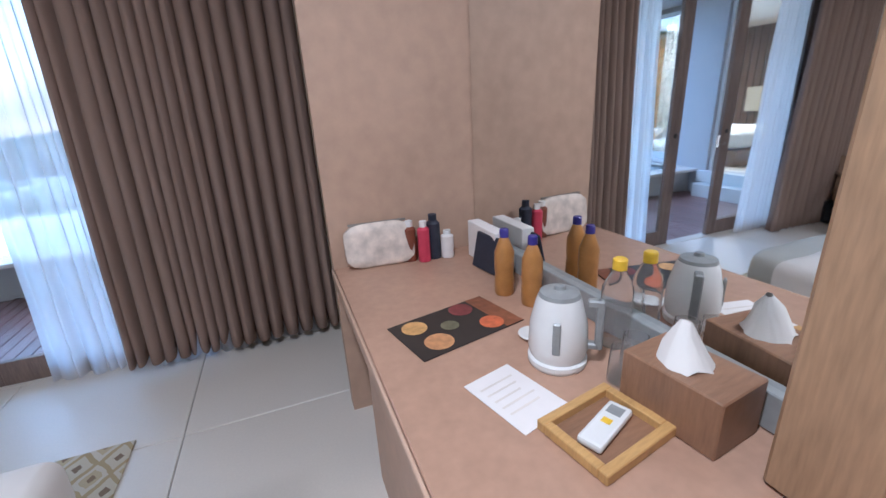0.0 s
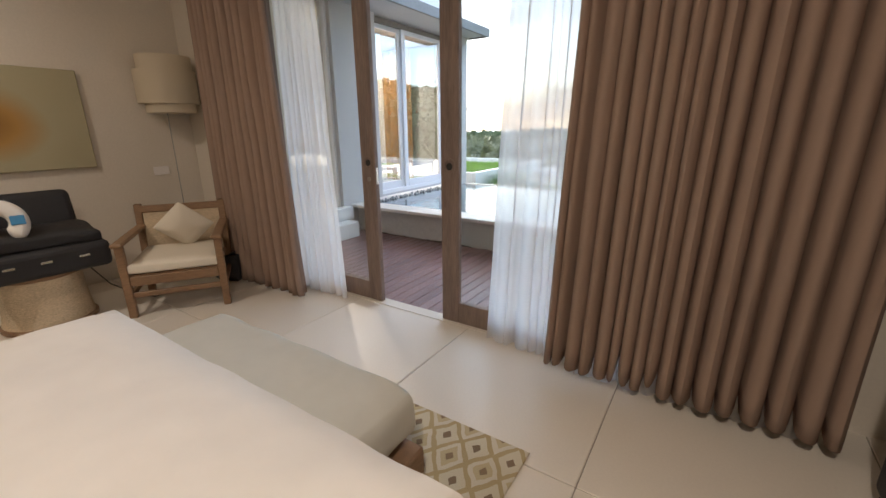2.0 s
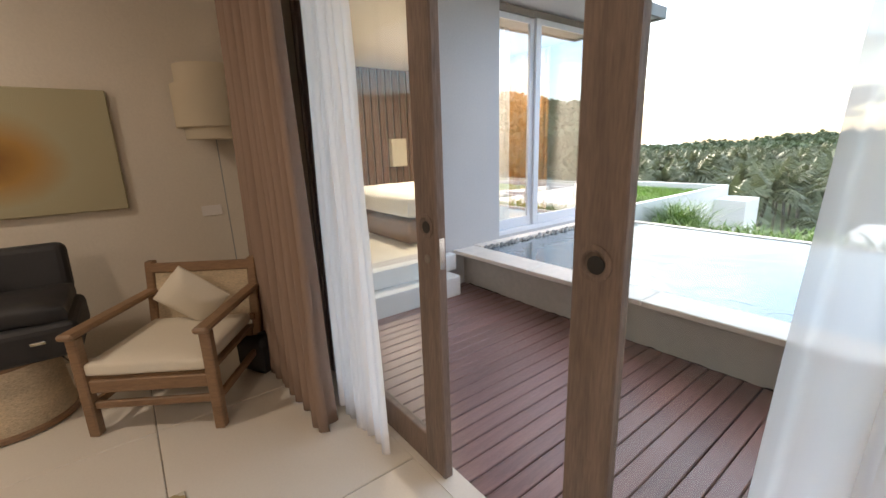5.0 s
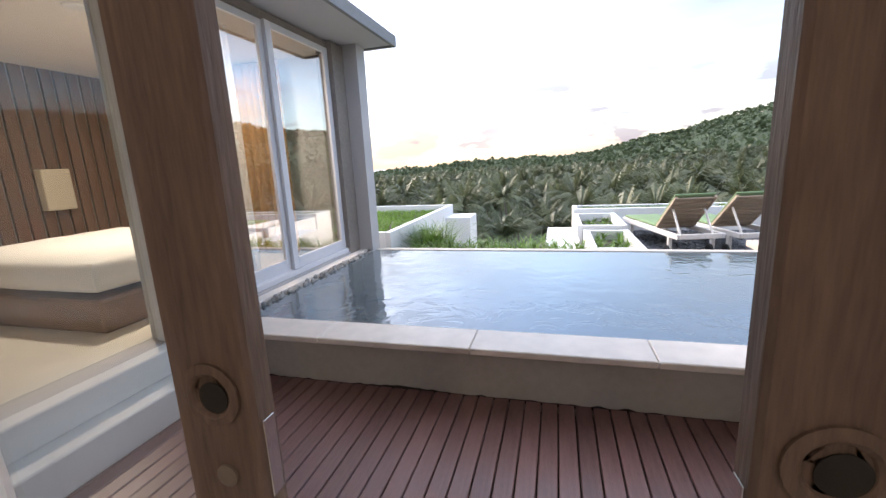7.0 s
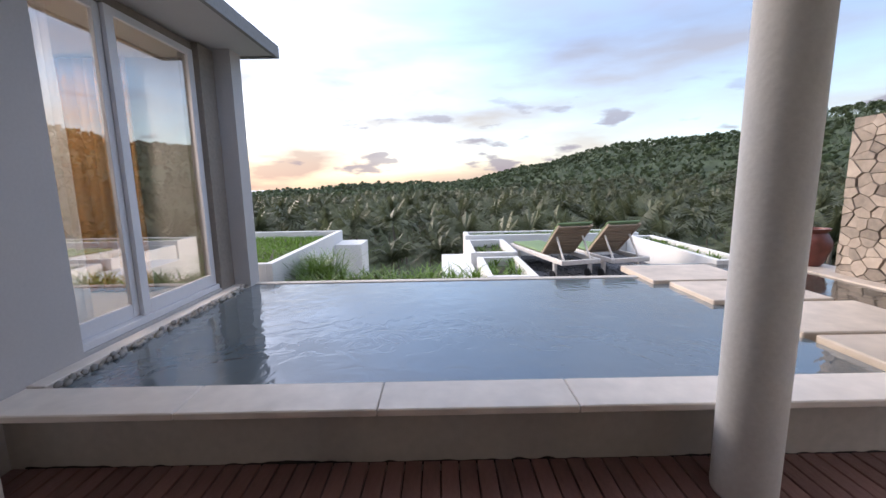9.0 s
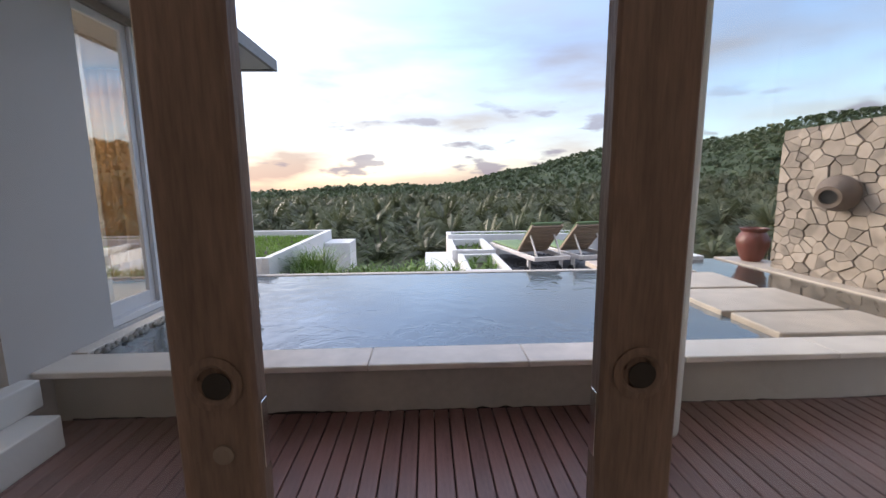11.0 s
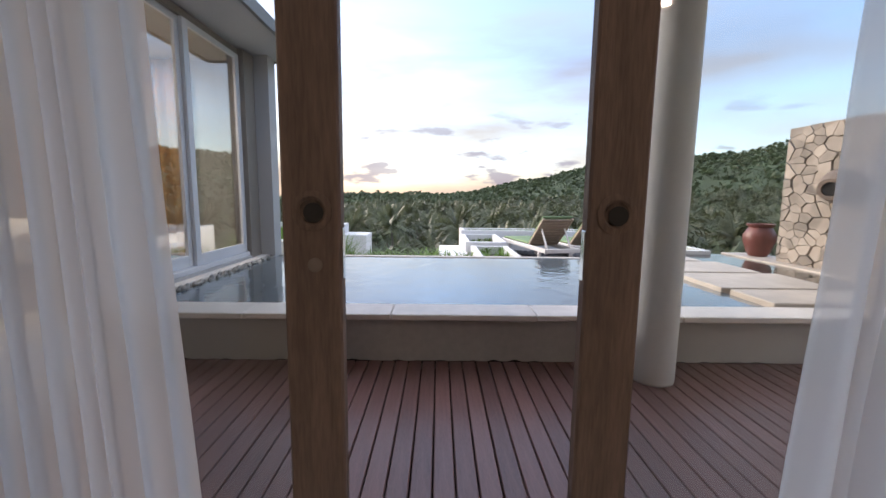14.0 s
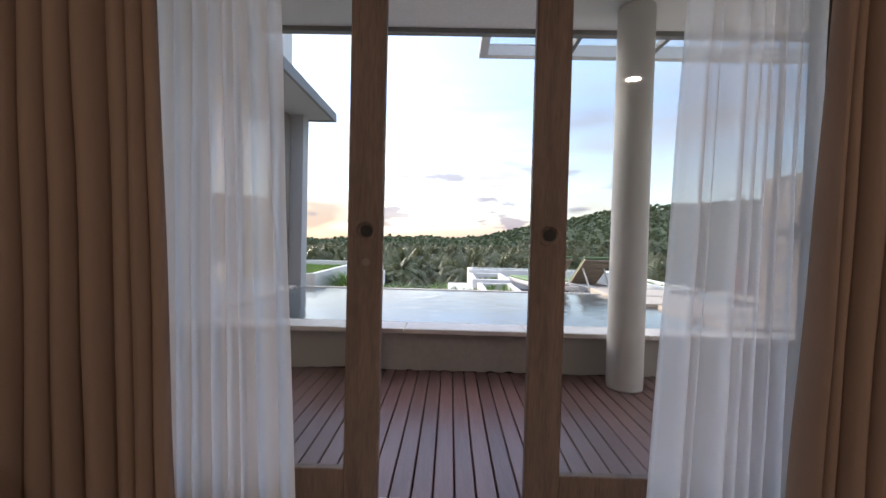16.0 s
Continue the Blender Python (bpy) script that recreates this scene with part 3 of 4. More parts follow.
stp = tagged(new("steps_wing"), "two low white steps up to the wing", "steps", kind="structure")
part("lower_step", box(-2.38, -2.10, .25, 1.60, -.06, .14, .008), WHITEWALL, stp); part("upper_step", box(-2.40, -2.28, .25, 1.70, .14, .31, .008), WHITEWALL, stp)
# covered terrace
struct("ceiling_terrace", box(-2.38, 4.6, .2, 1.95, 2.86, 2.98), WHITEWALL, "white terrace soffit", "soffit")
struct("trim_soffit", box(-2.38, 4.6, 1.95, 2.02, 2.82, 2.98, .003), STEELGREY, "grey edge trim of the terrace soffit", "trim")
col = thing("column", "round white rendered terrace column standing on the deck", "column", pose(1.36, 1.62, DECK_Z))
part("shaft", lathe([(.132, 0), (.135, .02), (.135, 2.91)], 40), WHITEWALL, col, smooth=False)
for p_ in col.children[0].data.polygons: p_.use_smooth = len(p_.vertices) == 4
can = thing("canopy", "white framed canopy projecting over the pool", "canopy", pose(0, 0, 0))
part("front_beam", box(.22, 4.6, 2.55, 2.63, 2.90, 3.02, .004), WHITEWALL, can); part("side_beam", box(.22, .30, 2.02, 2.55, 2.90, 3.02, .004), WHITEWALL, can)
for k in range(5): part("crossbar", box(1.1 + k * .8, 1.14 + k * .8, 2.02, 2.55, 2.93, 2.99), STEELGREY, can)
part("panel", box(.30, 4.6, 2.02, 2.55, 3.00, 3.012), GLASS, can)
struct("wall_garden", box(4.6, 4.85, .2, 2.5, -.5, 2.98), WHITEWALL, "white wall closing the terrace side", "wall")

# stone wall with spout, jug and jar
struct("wall_stone_core", box(4.63, 4.95, 2.5, 4.62, -.3, 2.06), MORTAR, "mortar core of the rubble stone wall", "wall")
swall = tagged(new("wall_stone"), "rubble stone feature wall of irregular brown blocks", "stone wall", kind="structure")


def stone(pts, out):
    bm = bmesh.new()
    c = Vector((0, sum(p[0] for p in pts) / len(pts), sum(p[1] for p in pts) / len(pts)))
    def ring(f, x): return [bm.verts.new((x, c.y + (p[0] - c.y) * f, c.z + (p[1] - c.z) * f)) for p in pts]
    a, b_, d = ring(.985, 4.64), ring(.97, 4.612), ring(.925, 4.604 - out)
    for r0, r1 in ((a, b_), (b_, d)):
        for i in range(len(pts)): bm.faces.new((r0[i], r0[(i + 1) % len(pts)], r1[(i + 1) % len(pts)], r1[i]))
    bm.faces.new(d)
    part("stone", bm, STONE, swall)


def cut(poly, px, pz, nx, nz_):
    """The part of a polygon on the near side of a line."""
    res = []
    for a, b_ in zip(poly, poly[1:] + poly[:1]):
        da, db = (a[0] - px) * nx + (a[1] - pz) * nz_, (b_[0] - px) * nx + (b_[1] - pz) * nz_
        if da <= 0: res.append(a)
        if da * db < 0:
            q = da / (da - db); res.append((a[0] + (b_[0] - a[0]) * q, a[1] + (b_[1] - a[1]) * q))
    return res


# rubble: uneven cells about scattered centres, large stones with small fill between
rng = random.Random(12); sites = []
for _ in range(4000):
    y, z, gap = rng.uniform(2.5, 4.62), rng.uniform(.25, 2.06), rng.choice((.19, .14, .085))
    if all((y - a) ** 2 + ((z - b_) * 1.25) ** 2 > gap * gap for a, b_ in sites): sites.append((y, z))
    if len(sites) >= 230: break
for y, z in sites:
    cell = [(2.5, .25), (4.62, .25), (4.62, 2.06), (2.5, 2.06)]
    for a, b_ in sites:
        if (a, b_) != (y, z) and abs(a - y) + abs(b_ - z) < 1.2 and cell: cell = cut(cell, (a + y) / 2, (b_ + z) / 2, a - y, (b_ - z) * 1.5)
    if len(cell) > 2: stone(cell, rng.uniform(.0, .025))
struct("trim_stone_base", box(4.40, 4.62, 2.5, 4.62, -.3, .29, .006), SLAB, "worn stone ledge at the foot of the stone wall", "ledge")
struct("trim_jar_base", box(4.40, 4.95, 4.624, 5.45, -.3, .29, .006), SLAB, "worn stone plinth past the end of the stone wall", "ledge")
jug = thing("clay_jug", "weathered clay jug spout set sideways in the stone wall", "jug", pose(4.60, 3.78, 1.30, 0, -98, 28))
part("body", lathe([(.05, -.12), (.17, .02), (.20, .12), (.17, .22), (.10, .30), (.085, .34), (.115, .37), (.118, .39), (.08, .39), (.075, .33)], 32), CLAYJUG, jug, smooth=True)
# black disc across the neck, painted in for the shade down the jug
part("mouth", lathe([(.075, .355), (.075, .36)], 24), RUBBER_AND_HOLLOW, jug)
jar = thing("red_jar", "large glazed red clay jar on the stone ledge", "jar", pose(4.70, 5.08, .29) @ Matrix.Diagonal((.86, .86, .92, 1)))
part("body", lathe([(.13, 0), (.17, .06), (.235, .25), (.24, .34), (.19, .43), (.165, .46), (.20, .50), (.205, .52), (.17, .52), (.15, .46)], 36), TERRACOTTA, jar, smooth=True)

# lower court with pebbles, planters, loungers
struct("floor_court", box(1.0, 3.8, 4.62, 8.4, -.4, -.09), SOIL, "bed under the dark pebbles of the court", "court floor")
rng = random.Random(8); vs, fs = [], []
ico = bmesh.new(); bmesh.ops.create_icosphere(ico, subdivisions=1, radius=1); ico.verts.ensure_lookup_table()
iv = np.array([v.co[:] for v in ico.verts]); if_ = [[v.index for v in f.verts] for f in ico.faces]; ico.free()
for k in range(4200):
    s = np.array([rng.uniform(.03, .055), rng.uniform(.025, .045), rng.uniform(.014, .024)]); a = rng.uniform(0, 3.1)
    p = iv * s; p = np.stack([p[:, 0] * math.cos(a) - p[:, 1] * math.sin(a), p[:, 0] * math.sin(a) + p[:, 1] * math.cos(a), p[:, 2]], 1) + (rng.uniform(1.25, 3.62), rng.uniform(4.7, 8.2), -.075 + rng.uniform(-.01, .015))
    o = len(vs); vs += p.tolist(); fs += [[o + i for i in f] for f in if_]
me = bpy.data.meshes.new("pebbles"); me.from_pydata(vs, [], fs); me.materials.append(PEBBLE)
tagged(new("pebbles", me), "dark grey rounded pebbles covering the court", "pebbles", kind="stuff")


def planter(name, x0, x1, y0, y1, z, t=.09, soil=True, label="white rendered garden planter with low plants"):
    b_ = bmesh.new()
    box(x0, x0 + t, y0, y1, -1.6, z, .006, bm=b_); box(x1 - t, x1, y0, y1, -1.6, z, .006, bm=b_)
    box(x0 + t, x1 - t, y0, y0 + t, -1.6, z - .002, .006, bm=b_); box(x0 + t, x1 - t, y1 - t, y1, -1.6, z - .002, .006, bm=b_)
    ob = thing(name, label, "planter"); part("wall", b_, WHITEWALL, ob)
    if soil: part("soil", box(x0 + t, x1 - t, y0 + t, y1 - t, -1.0, z - .14), SOIL, ob)
    return ob


planter("planter", .52, 1.18, 4.95, 6.4, .24); planter("planter", .42, 1.18, 6.45, 8.0, .30); planter("planter", .42, 3.9, 8.05, 8.7, .38)
planter("planter", 3.65, 4.15, 5.3, 8.0, .33)
struct("wall_court", box(-.05, .45, 5.4, 7.4, -1.8, .12, .008), WHITEWALL, "low white garden wall beside the planters", "wall")
planter("lawn_planter", -6.5, -2.15, 4.9, 8.6, .47, soil=True, label="white parapet around a raised lawn")
struct("wall_step", box(-2.15, -1.62, 7.9, 8.6, -2.5, .26, .008), WHITEWALL, "white stepped garden wall below the lawn", "wall")


def blades(name, spots, h, width, n, material, label, category, spread=.5, seed=0, segs=3):
    """Tufts of arching blade leaves joined as one mass of planting."""
    rng = random.Random(seed); v, f = [], []
    for (x, y, z) in spots:
        for _ in range(n):
            a = rng.uniform(0, 6.283); hh = h * rng.uniform(.5, 1.15); out = hh * spread * rng.uniform(.2, 1.3); w = width * rng.uniform(.6, 1.2)
            ca, sa = math.cos(a), math.sin(a); o = len(v)
            for s in range(segs + 1):
                u = s / segs; r = out * u ** 1.7; zz = z + hh * (u - .38 * u ** 3 * spread); ww = w * (1 - u ** 2) + .0008
                v += [(x + ca * r - sa * ww, y + sa * r + ca * ww, zz), (x + ca * r + sa * ww, y + sa * r - ca * ww, zz)]
            for s in range(segs): f.append((o + 2 * s, o + 2 * s + 1, o + 2 * s + 3, o + 2 * s + 2))
    me = bpy.data.meshes.new(name); me.from_pydata(v, [], f); me.materials.append(material)
    return tagged(new(name, me), label, category, kind="stuff")


rng = random.Random(31)
struct("ground_bed", box(-2.15, .5, 4.62, 5.6, -1.2, -.05), SOIL, "planting bed below the pool edge", "soil")
blades("spiky_plants", [(rng.uniform(-1.9, .45), rng.uniform(4.8, 5.5), -.05) for _ in range(90)], .46, .014, 14, BRIGHTLEAF, "bright green strappy plants below the pool edge", "plants", .8, 1)
blades("lawn", [(rng.uniform(-6.3, -2.3), rng.uniform(5.0, 8.45), .32) for _ in range(5200)], .10, .004, 5, GRASSM, "bright green lawn inside the white parapet", "lawn", .6, 2, 2)
blades("grass_clump", [(-1.85 + rng.gauss(0, .12), 5.75 + rng.gauss(0, .15), -.1) for _ in range(30)], .78, .005, 26, BRIGHTLEAF, "tall fine fountain grass clump by the lawn wall", "grass", .9, 3, 4)
blades("planter_plants", [(rng.uniform(.65, 1.05), rng.uniform(5.1, 7.9), .1) for _ in range(46)] + [(rng.uniform(.6, 3.7), rng.uniform(8.2, 8.6), .24) for _ in range(120)] + [(rng.uniform(3.75, 4.05), rng.uniform(5.4, 7.9), .19) for _ in range(40)],
       .20, .012, 12, BRIGHTLEAF, "small mixed green plants in the garden planters", "plants", .9, 4)


def sun_lounger():
    L = thing("sun_lounger", "white framed sun lounger with raised slatted teak back and green pad", "sun lounger", None, "sun loungers")
    for x in (-.30, .30): part("side_rail", box(x - .025, x + .025, 0, 1.95, .26, .33, .006), WHITEFRAME, L)
    part("end_rail", box(-.275, .275, 0, .05, .26, .33, .006), WHITEFRAME, L); part("end_rail", box(-.275, .275, 1.90, 1.95, .26, .33, .006), WHITEFRAME, L)
    for x in (-.30, .30): part("leg", box(x - .024, x + .024, 1.55, 1.61, 0, .26, .004), WHITEFRAME, L)
    for x in (-.30, .30):
        part("leg", box(x - .024, x + .024, .22, .28, .07, .26, .004), WHITEFRAME, L)
        w = rod((x - .05, .25, .07), (x - .02, .25, .07), .07, n=20); part("wheel", w, RUBBER_AND_HOLLOW, L)
    B = Matrix.Translation((0, .72, .33)) @ pose(0, 0, 0, -43)
    for x in (-.27, .27):
        b_ = box(x - .02, x + .02, -.72, 0, -.02, .02, .004); bmesh.ops.transform(b_, matrix=B, verts=b_.verts); part("back_stile", b_, TEAK, L)
    for k in range(9):
        b_ = box(-.25, .25, -.70 + k * .078, -.70 + k * .078 + .062, -.012, .012, .003); bmesh.ops.transform(b_, matrix=B, verts=b_.verts); part("back_slat", b_, TEAK, L)
    for x in (-.22, .22): part("prop", rod((x, .12, .30), (x, .36, .64), .016), WHITEFRAME, L)
    for k in range(13): part("seat_slat", box(-.275, .275, .76 + k * .088, .76 + k * .088 + .07, .30, .325, .003), TEAK, L)
    p = cushion(.56, 1.18, .05, 6, wrinkle=.003); bmesh.ops.translate(p, vec=(0, 1.33, .328), verts=p.verts); part("seat_pad", p, GREENPAD, L, "green seat pad", True)
    p = cushion(.56, .74, .05, 6, wrinkle=.003); bmesh.ops.transform(p, matrix=B @ pose(0, -.37, .016), verts=p.verts); part("back_pad", p, GREENPAD, L, "green back pad", True)
    return L


LA = sun_lounger(); LA.matrix_world = pose(2.02, 5.85, -.07, 0, 0, 13)
copy_thing(LA, pose(2.80, 5.95, -.07, 0, 0, 13))

# ---- bedroom things ----
bed = thing("bed", "double bed with smooth white linen on a wooden base", "bed", pose(.50, -2.70, 0))
part("base", box(-.86, .86, -1.0, 1.0, .0, .285, .01), CHAIRWOOD, bed)
m_ = part("mattress", cushion(1.84, 2.12, .34, 22, 2.2, .007, 1), LINEN, bed, "white quilted bed linen", True); m_.location = (0, 0, .275)
bn = thing("bed_bench", "long upholstered bench with a grey linen cover at the bed foot", "bench", pose(.31, -1.44, 0))
part("base", box(-.64, .70, -.18, .19, .05, .17, .008), CHAIRWOOD, bn)
for sx in (-.58, .58):
    for sy in (-.13, .13): part("leg", box(sx - .03, sx + .03, sy - .03, sy + .03, 0.012, .05), CHAIRWOOD, bn)
c_ = part("cushion", cushion(1.32, .39, .275, 24, 2.4, .010, 5), GREYLINEN, bn, "grey linen cushion", True); c_.location = (0, 0, .155)
rug = part("rug", box(-1.12, 1.12, -.5, .5, 0, .011, .004), RUG); rug.location = (.18, -1.40, .002)
tagged(rug, "flat woven rug with brown and cream diamonds", "rug")


def armchair():
    c = thing("armchair", "low wooden armchair with cream seat cushion and woven back", "armchair")
    w, d = .31, .31
    for sx in (-1, 1):
        part("front_leg", box(sx * w - .026, sx * w + .026, d - .052, d, 0, .54, .006), CHAIRWOOD, c)
        b_ = box(sx * w - .026, sx * w + .026, -.026, .026, 0, .74, .006); bmesh.ops.transform(b_, matrix=Matrix.Translation((0, -d + .03, 0)) @ Matrix.Shear("XY", 4, (0, -.14)), verts=b_.verts); part("back_leg", b_, CHAIRWOOD, c)
        part("armrest", box(sx * w - .038, sx * w + .038, -d - .04, d + .03, .54, .572, .01), CHAIRWOOD, c)
        part("side_stretcher", box(sx * w - .014, sx * w + .014, -d + .05, d - .052, .14, .18, .004), CHAIRWOOD, c)
    part("front_rail", box(-w + .026, w - .026, d - .045, d - .01, .24, .31, .005), CHAIRWOOD, c)
    part("front_stretcher", box(-w + .026, w - .026, d - .04, d - .015, .15, .19, .005), CHAIRWOOD, c)
    part("back_rail", box(-w + .026, w - .026, -d - .0, -d + .03, .24, .31, .005), CHAIRWOOD, c)
    part("seat_board", box(-w + .01, w - .01, -d + .02, d - .03, .30, .32), CHAIRWOOD, c)
    p = cushion(.57, .58, .10, 12, 2.4, .004, 3); bmesh.ops.translate(p, vec=(0, .01, .315), verts=p.verts); part("seat_cushion", p, CREAM, c, "cream seat cushion", True)
    T = Matrix.Translation((0, -d - .005, .34)) @ pose(0, 0, 0, 9)
    for nm, b_, mt in (("back_top_rail", box(-w, w, -.02, .02, .33, .39, .006), CHAIRWOOD), ("back_bottom_rail", box(-w, w, -.018, .018, 0, .04, .005), CHAIRWOOD), ("back_weave", box(-w + .03, w - .03, -.008, .008, .04, .33), RATTAN)):
        bmesh.ops.transform(b_, matrix=T, verts=b_.verts); part(nm, b_, mt, c)
    return c


ac = armchair(); ac.matrix_world = pose(-1.73, -.785, 0, 0, 0, -124)
pil = cushion(.31, .31, .12, 12, 1.0, .004, 8)
for v in pil.verts:
    e = max(abs(v.co.x), abs(v.co.y)) / .155; v.co.z = .065 + (v.co.z - .065) * (1.05 - .9 * min(1, e) ** 3)
po = part("throw_pillow", pil, CREAM, smooth=True); po.matrix_world = pose(-1.73, -.785, 0, 0, 0, -124) @ pose(-.04, -.13, .575, 70, 0, 0) @ pose(0, 0, -.06, 0, 0, 45)
tagged(po, "square cream throw pillow standing in the armchair", "pillow")

dr = thing("rattan_drum", "round woven rattan drum table under the suitcase", "drum table", pose(-2.12, -1.55, 0))
part("body", lathe([(.255, 0), (.258, .02), (.245, .10), (.235, .22), (.232, .34), (.235, .38), (.235, .40)], 40), RATTAN, dr, smooth=True)
for z, r in ((.02, .262), (.38, .24)): part("rim", lathe([(r - .01, z - .02), (r + .008, z - .012), (r + .008, z + .012), (r - .01, z + .02)], 40), CHAIRWOOD, dr, smooth=True)
sc = thing("open_suitcase", "black soft suitcase lying open on the rattan drum", "suitcase", pose(-2.10, -1.52, .40, 3, 0, 88))
part("shell", box(-.33, .34, -.26, .24, 0, .19, .04, segs=3), BLACKCLOTH, sc, smooth=False)
lid = box(-.30, .30, -.05, .06, 0, .30, .045, segs=3); bmesh.ops.transform(lid, matrix=pose(0, .24, .20, -14), verts=lid.verts); part("lid", lid, BLACKCLOTH, sc)
cl = cushion(.62, .40, .12, 10, 2, .02, 12); bmesh.ops.translate(cl, vec=(0, -.02, .17), verts=cl.verts); part("packed_clothes", cl, BLACKCLOTH, sc, "dark folded clothes", True)
for sx in (-.33,):
    for sy in (-.2, .0, .18):
        part("wheel", rod((sx - .055, sy - .012, .02), (sx - .055, sy + .012, .02), .032, n=16), RUBBER_AND_HOLLOW, sc)
for sx in (-.20, -.02, .18): part("zip_pull", box(sx - .03, sx + .03, -.268, -.26, .10, .118, .003), CHROME, sc)
nk = bmesh.new(); ns = 22; rings = []
for i in range(ns + 1):
    a = radians(-60 + 300 * i / ns); r = .052 * (1 if 0 < i < ns else .5); cx, cy = .105 * math.cos(a), .105 * math.sin(a)
    rings.append([nk.verts.new((cx + r * math.cos(q) * math.cos(a), cy + r * math.cos(q) * math.sin(a), r * math.sin(q))) for q in [k * 6.2832 / 12 for k in range(12)]])
for a, b_ in zip(rings, rings[1:]):
    for k in range(12): nk.faces.new((a[k], a[(k + 1) % 12], b_[(k + 1) % 12], b_[k]))
nk.faces.new(rings[0]); nk.faces.new(rings[-1])
npil = part("neck_pillow", nk, LINEN, smooth=True); npil.matrix_world = pose(-1.97, -1.70, .77, 72, 0, 84)
tagged(npil, "white horseshoe neck pillow with a blue mark on the suitcase", "neck pillow")
part("print", box(.06, .13, -.03, .03, .045, .056, .003), mat("blue_print", (.05, .25, .5), .6), npil, "blue printed mark")

lampw = thing("wall_lamp", "cream two-tier linen wall lamp with a hanging cable", "wall lamp", pose(-2.52, -.28, 0))
for nm, r_, za, zb, dx in (("upper_shade", .215, 1.60, 1.96, .0), ("middle_shade", .245, 1.56, 1.84, -.02), ("lower_shade", .20, 1.48, 1.60, .0)):
    part(nm, lathe([(r_ - .004, za), (r_, za), (r_, zb), (r_ - .004, zb)], 40, dx), SHADE, lampw, smooth=True)
part("bracket", box(-.22, .0, -.02, .02, 1.72, 1.76, .004), CHAIRWOOD, lampw)
part("cable", rod((-.18, .03, .1), (-.10, .0, 1.5), .004, n=6), GREYPLASTIC, lampw)
bag = thing("black_bag", "small black bag on the floor behind the armchair", "bag", pose(-1.80, -.36, 0, 0, 0, 30)); part("body", cushion(.22, .16, .24, 8, 1.6, .012, 4), BLACKCLOTH, bag, smooth=True)
part("strap", rod((-.06, 0, .22), (.06, 0, .27), .008, n=6), RUBBER_AND_HOLLOW, bag)
cab = bmesh.new(); pts = [Vector((-1.96, -1.30 + .09 * k, .36 - .36 * min(1, k / 4) ** .6 + .006)) for k in range(7)]
for a, b_ in zip(pts, pts[1:]): rod(a, b_, .004, n=6, bm=cab)
tagged(part("cable", cab, RUBBER_AND_HOLLOW), "thin black cable trailing from the rattan drum", "cable")
pt = thing("painting", "wide unframed canvas with a rust brown glow on ochre", "painting", pose(-2.755, -1.47, 1.415))
part("canvas", box(-.02, .02, -.60, .60, -.39, .39, .008), CANVAS, pt)
sk = thing("wall_socket", "small cream wall socket plate", "socket", pose(-2.775, -.36, .95)); part("plate", box(-.003, .006, -.07, .07, -.04, .04, .003), PAPER, sk)

# desk niche
PX = 2.31
struct("wall_panel", box(PX, 3.25, -1.14, -1.06, 0, CEIL), PANELWOOD, "warm brown board partition at the end of the desk", "partition")
desk = thing("desk", "long built-in brown desk with a plain front panel", "desk", pose(0, 0, 0))
part("top", box(PX, 3.25, -4.6, -1.142, .735, .78, .004), DESKTOP, desk)
part("front_panel", box(PX + .03, PX + .05, -4.6, -1.60, .0, .70, .003), PANELWOOD, desk)
part("side_panel", box(PX + .05, 3.2, -1.62, -1.60, 0, .735), PANELWOOD, desk)
part("edge_band", box(PX - .012, PX - .002, -4.6, -1.142, .735, .779, .002), PANELWOOD, desk)
mir = thing("mirror", "large wall mirror in a thick wooden frame above the desk", "mirror", pose(0, 0, 0))
part("glass", box(3.02, 3.03, -2.628, -1.145, .87, 2.5), MIRROR, mir)
part("backing", box(3.03, 3.25, -2.628, -1.145, .781, 2.55), PANELWOOD, mir)
part("bottom_frame", box(2.995, 3.03, -2.628, -1.145, .783, .87, .003), GREYPLASTIC, mir)
part("side_frame", box(2.86, 3.25, -2.78, -2.63, .783, 2.55, .008), mat("mirror_frame_wood", (.36, .23, .13), .5, scale=18, vary=.3, bump=.15, stretch=(6, 6, .7)), mir)
shf = thing("closet_shelf", "wooden shelf of the open closet behind the partition", "shelf"); part("board", box(2.40, 3.25, -1.055, -.40, 1.48, 1.52, .003), PANELWOOD, shf)
su = thing("suitcase", "tall black suitcase standing in the closet", "suitcase", pose(2.56, -.62, 0)); part("shell", box(-.13, .13, -.20, .20, .05, .74, .03, segs=3), BLACKCLOTH, su)
for sx in (-.09, .09):
    for sy in (-.15, .15): part("wheel", rod((sx, sy - .012, .028), (sx, sy + .012, .028), .028, n=14), RUBBER_AND_HOLLOW, su)
part("handle", box(-.05, .05, -.012, .012, .745, .765, .004), GREYPLASTIC, su)

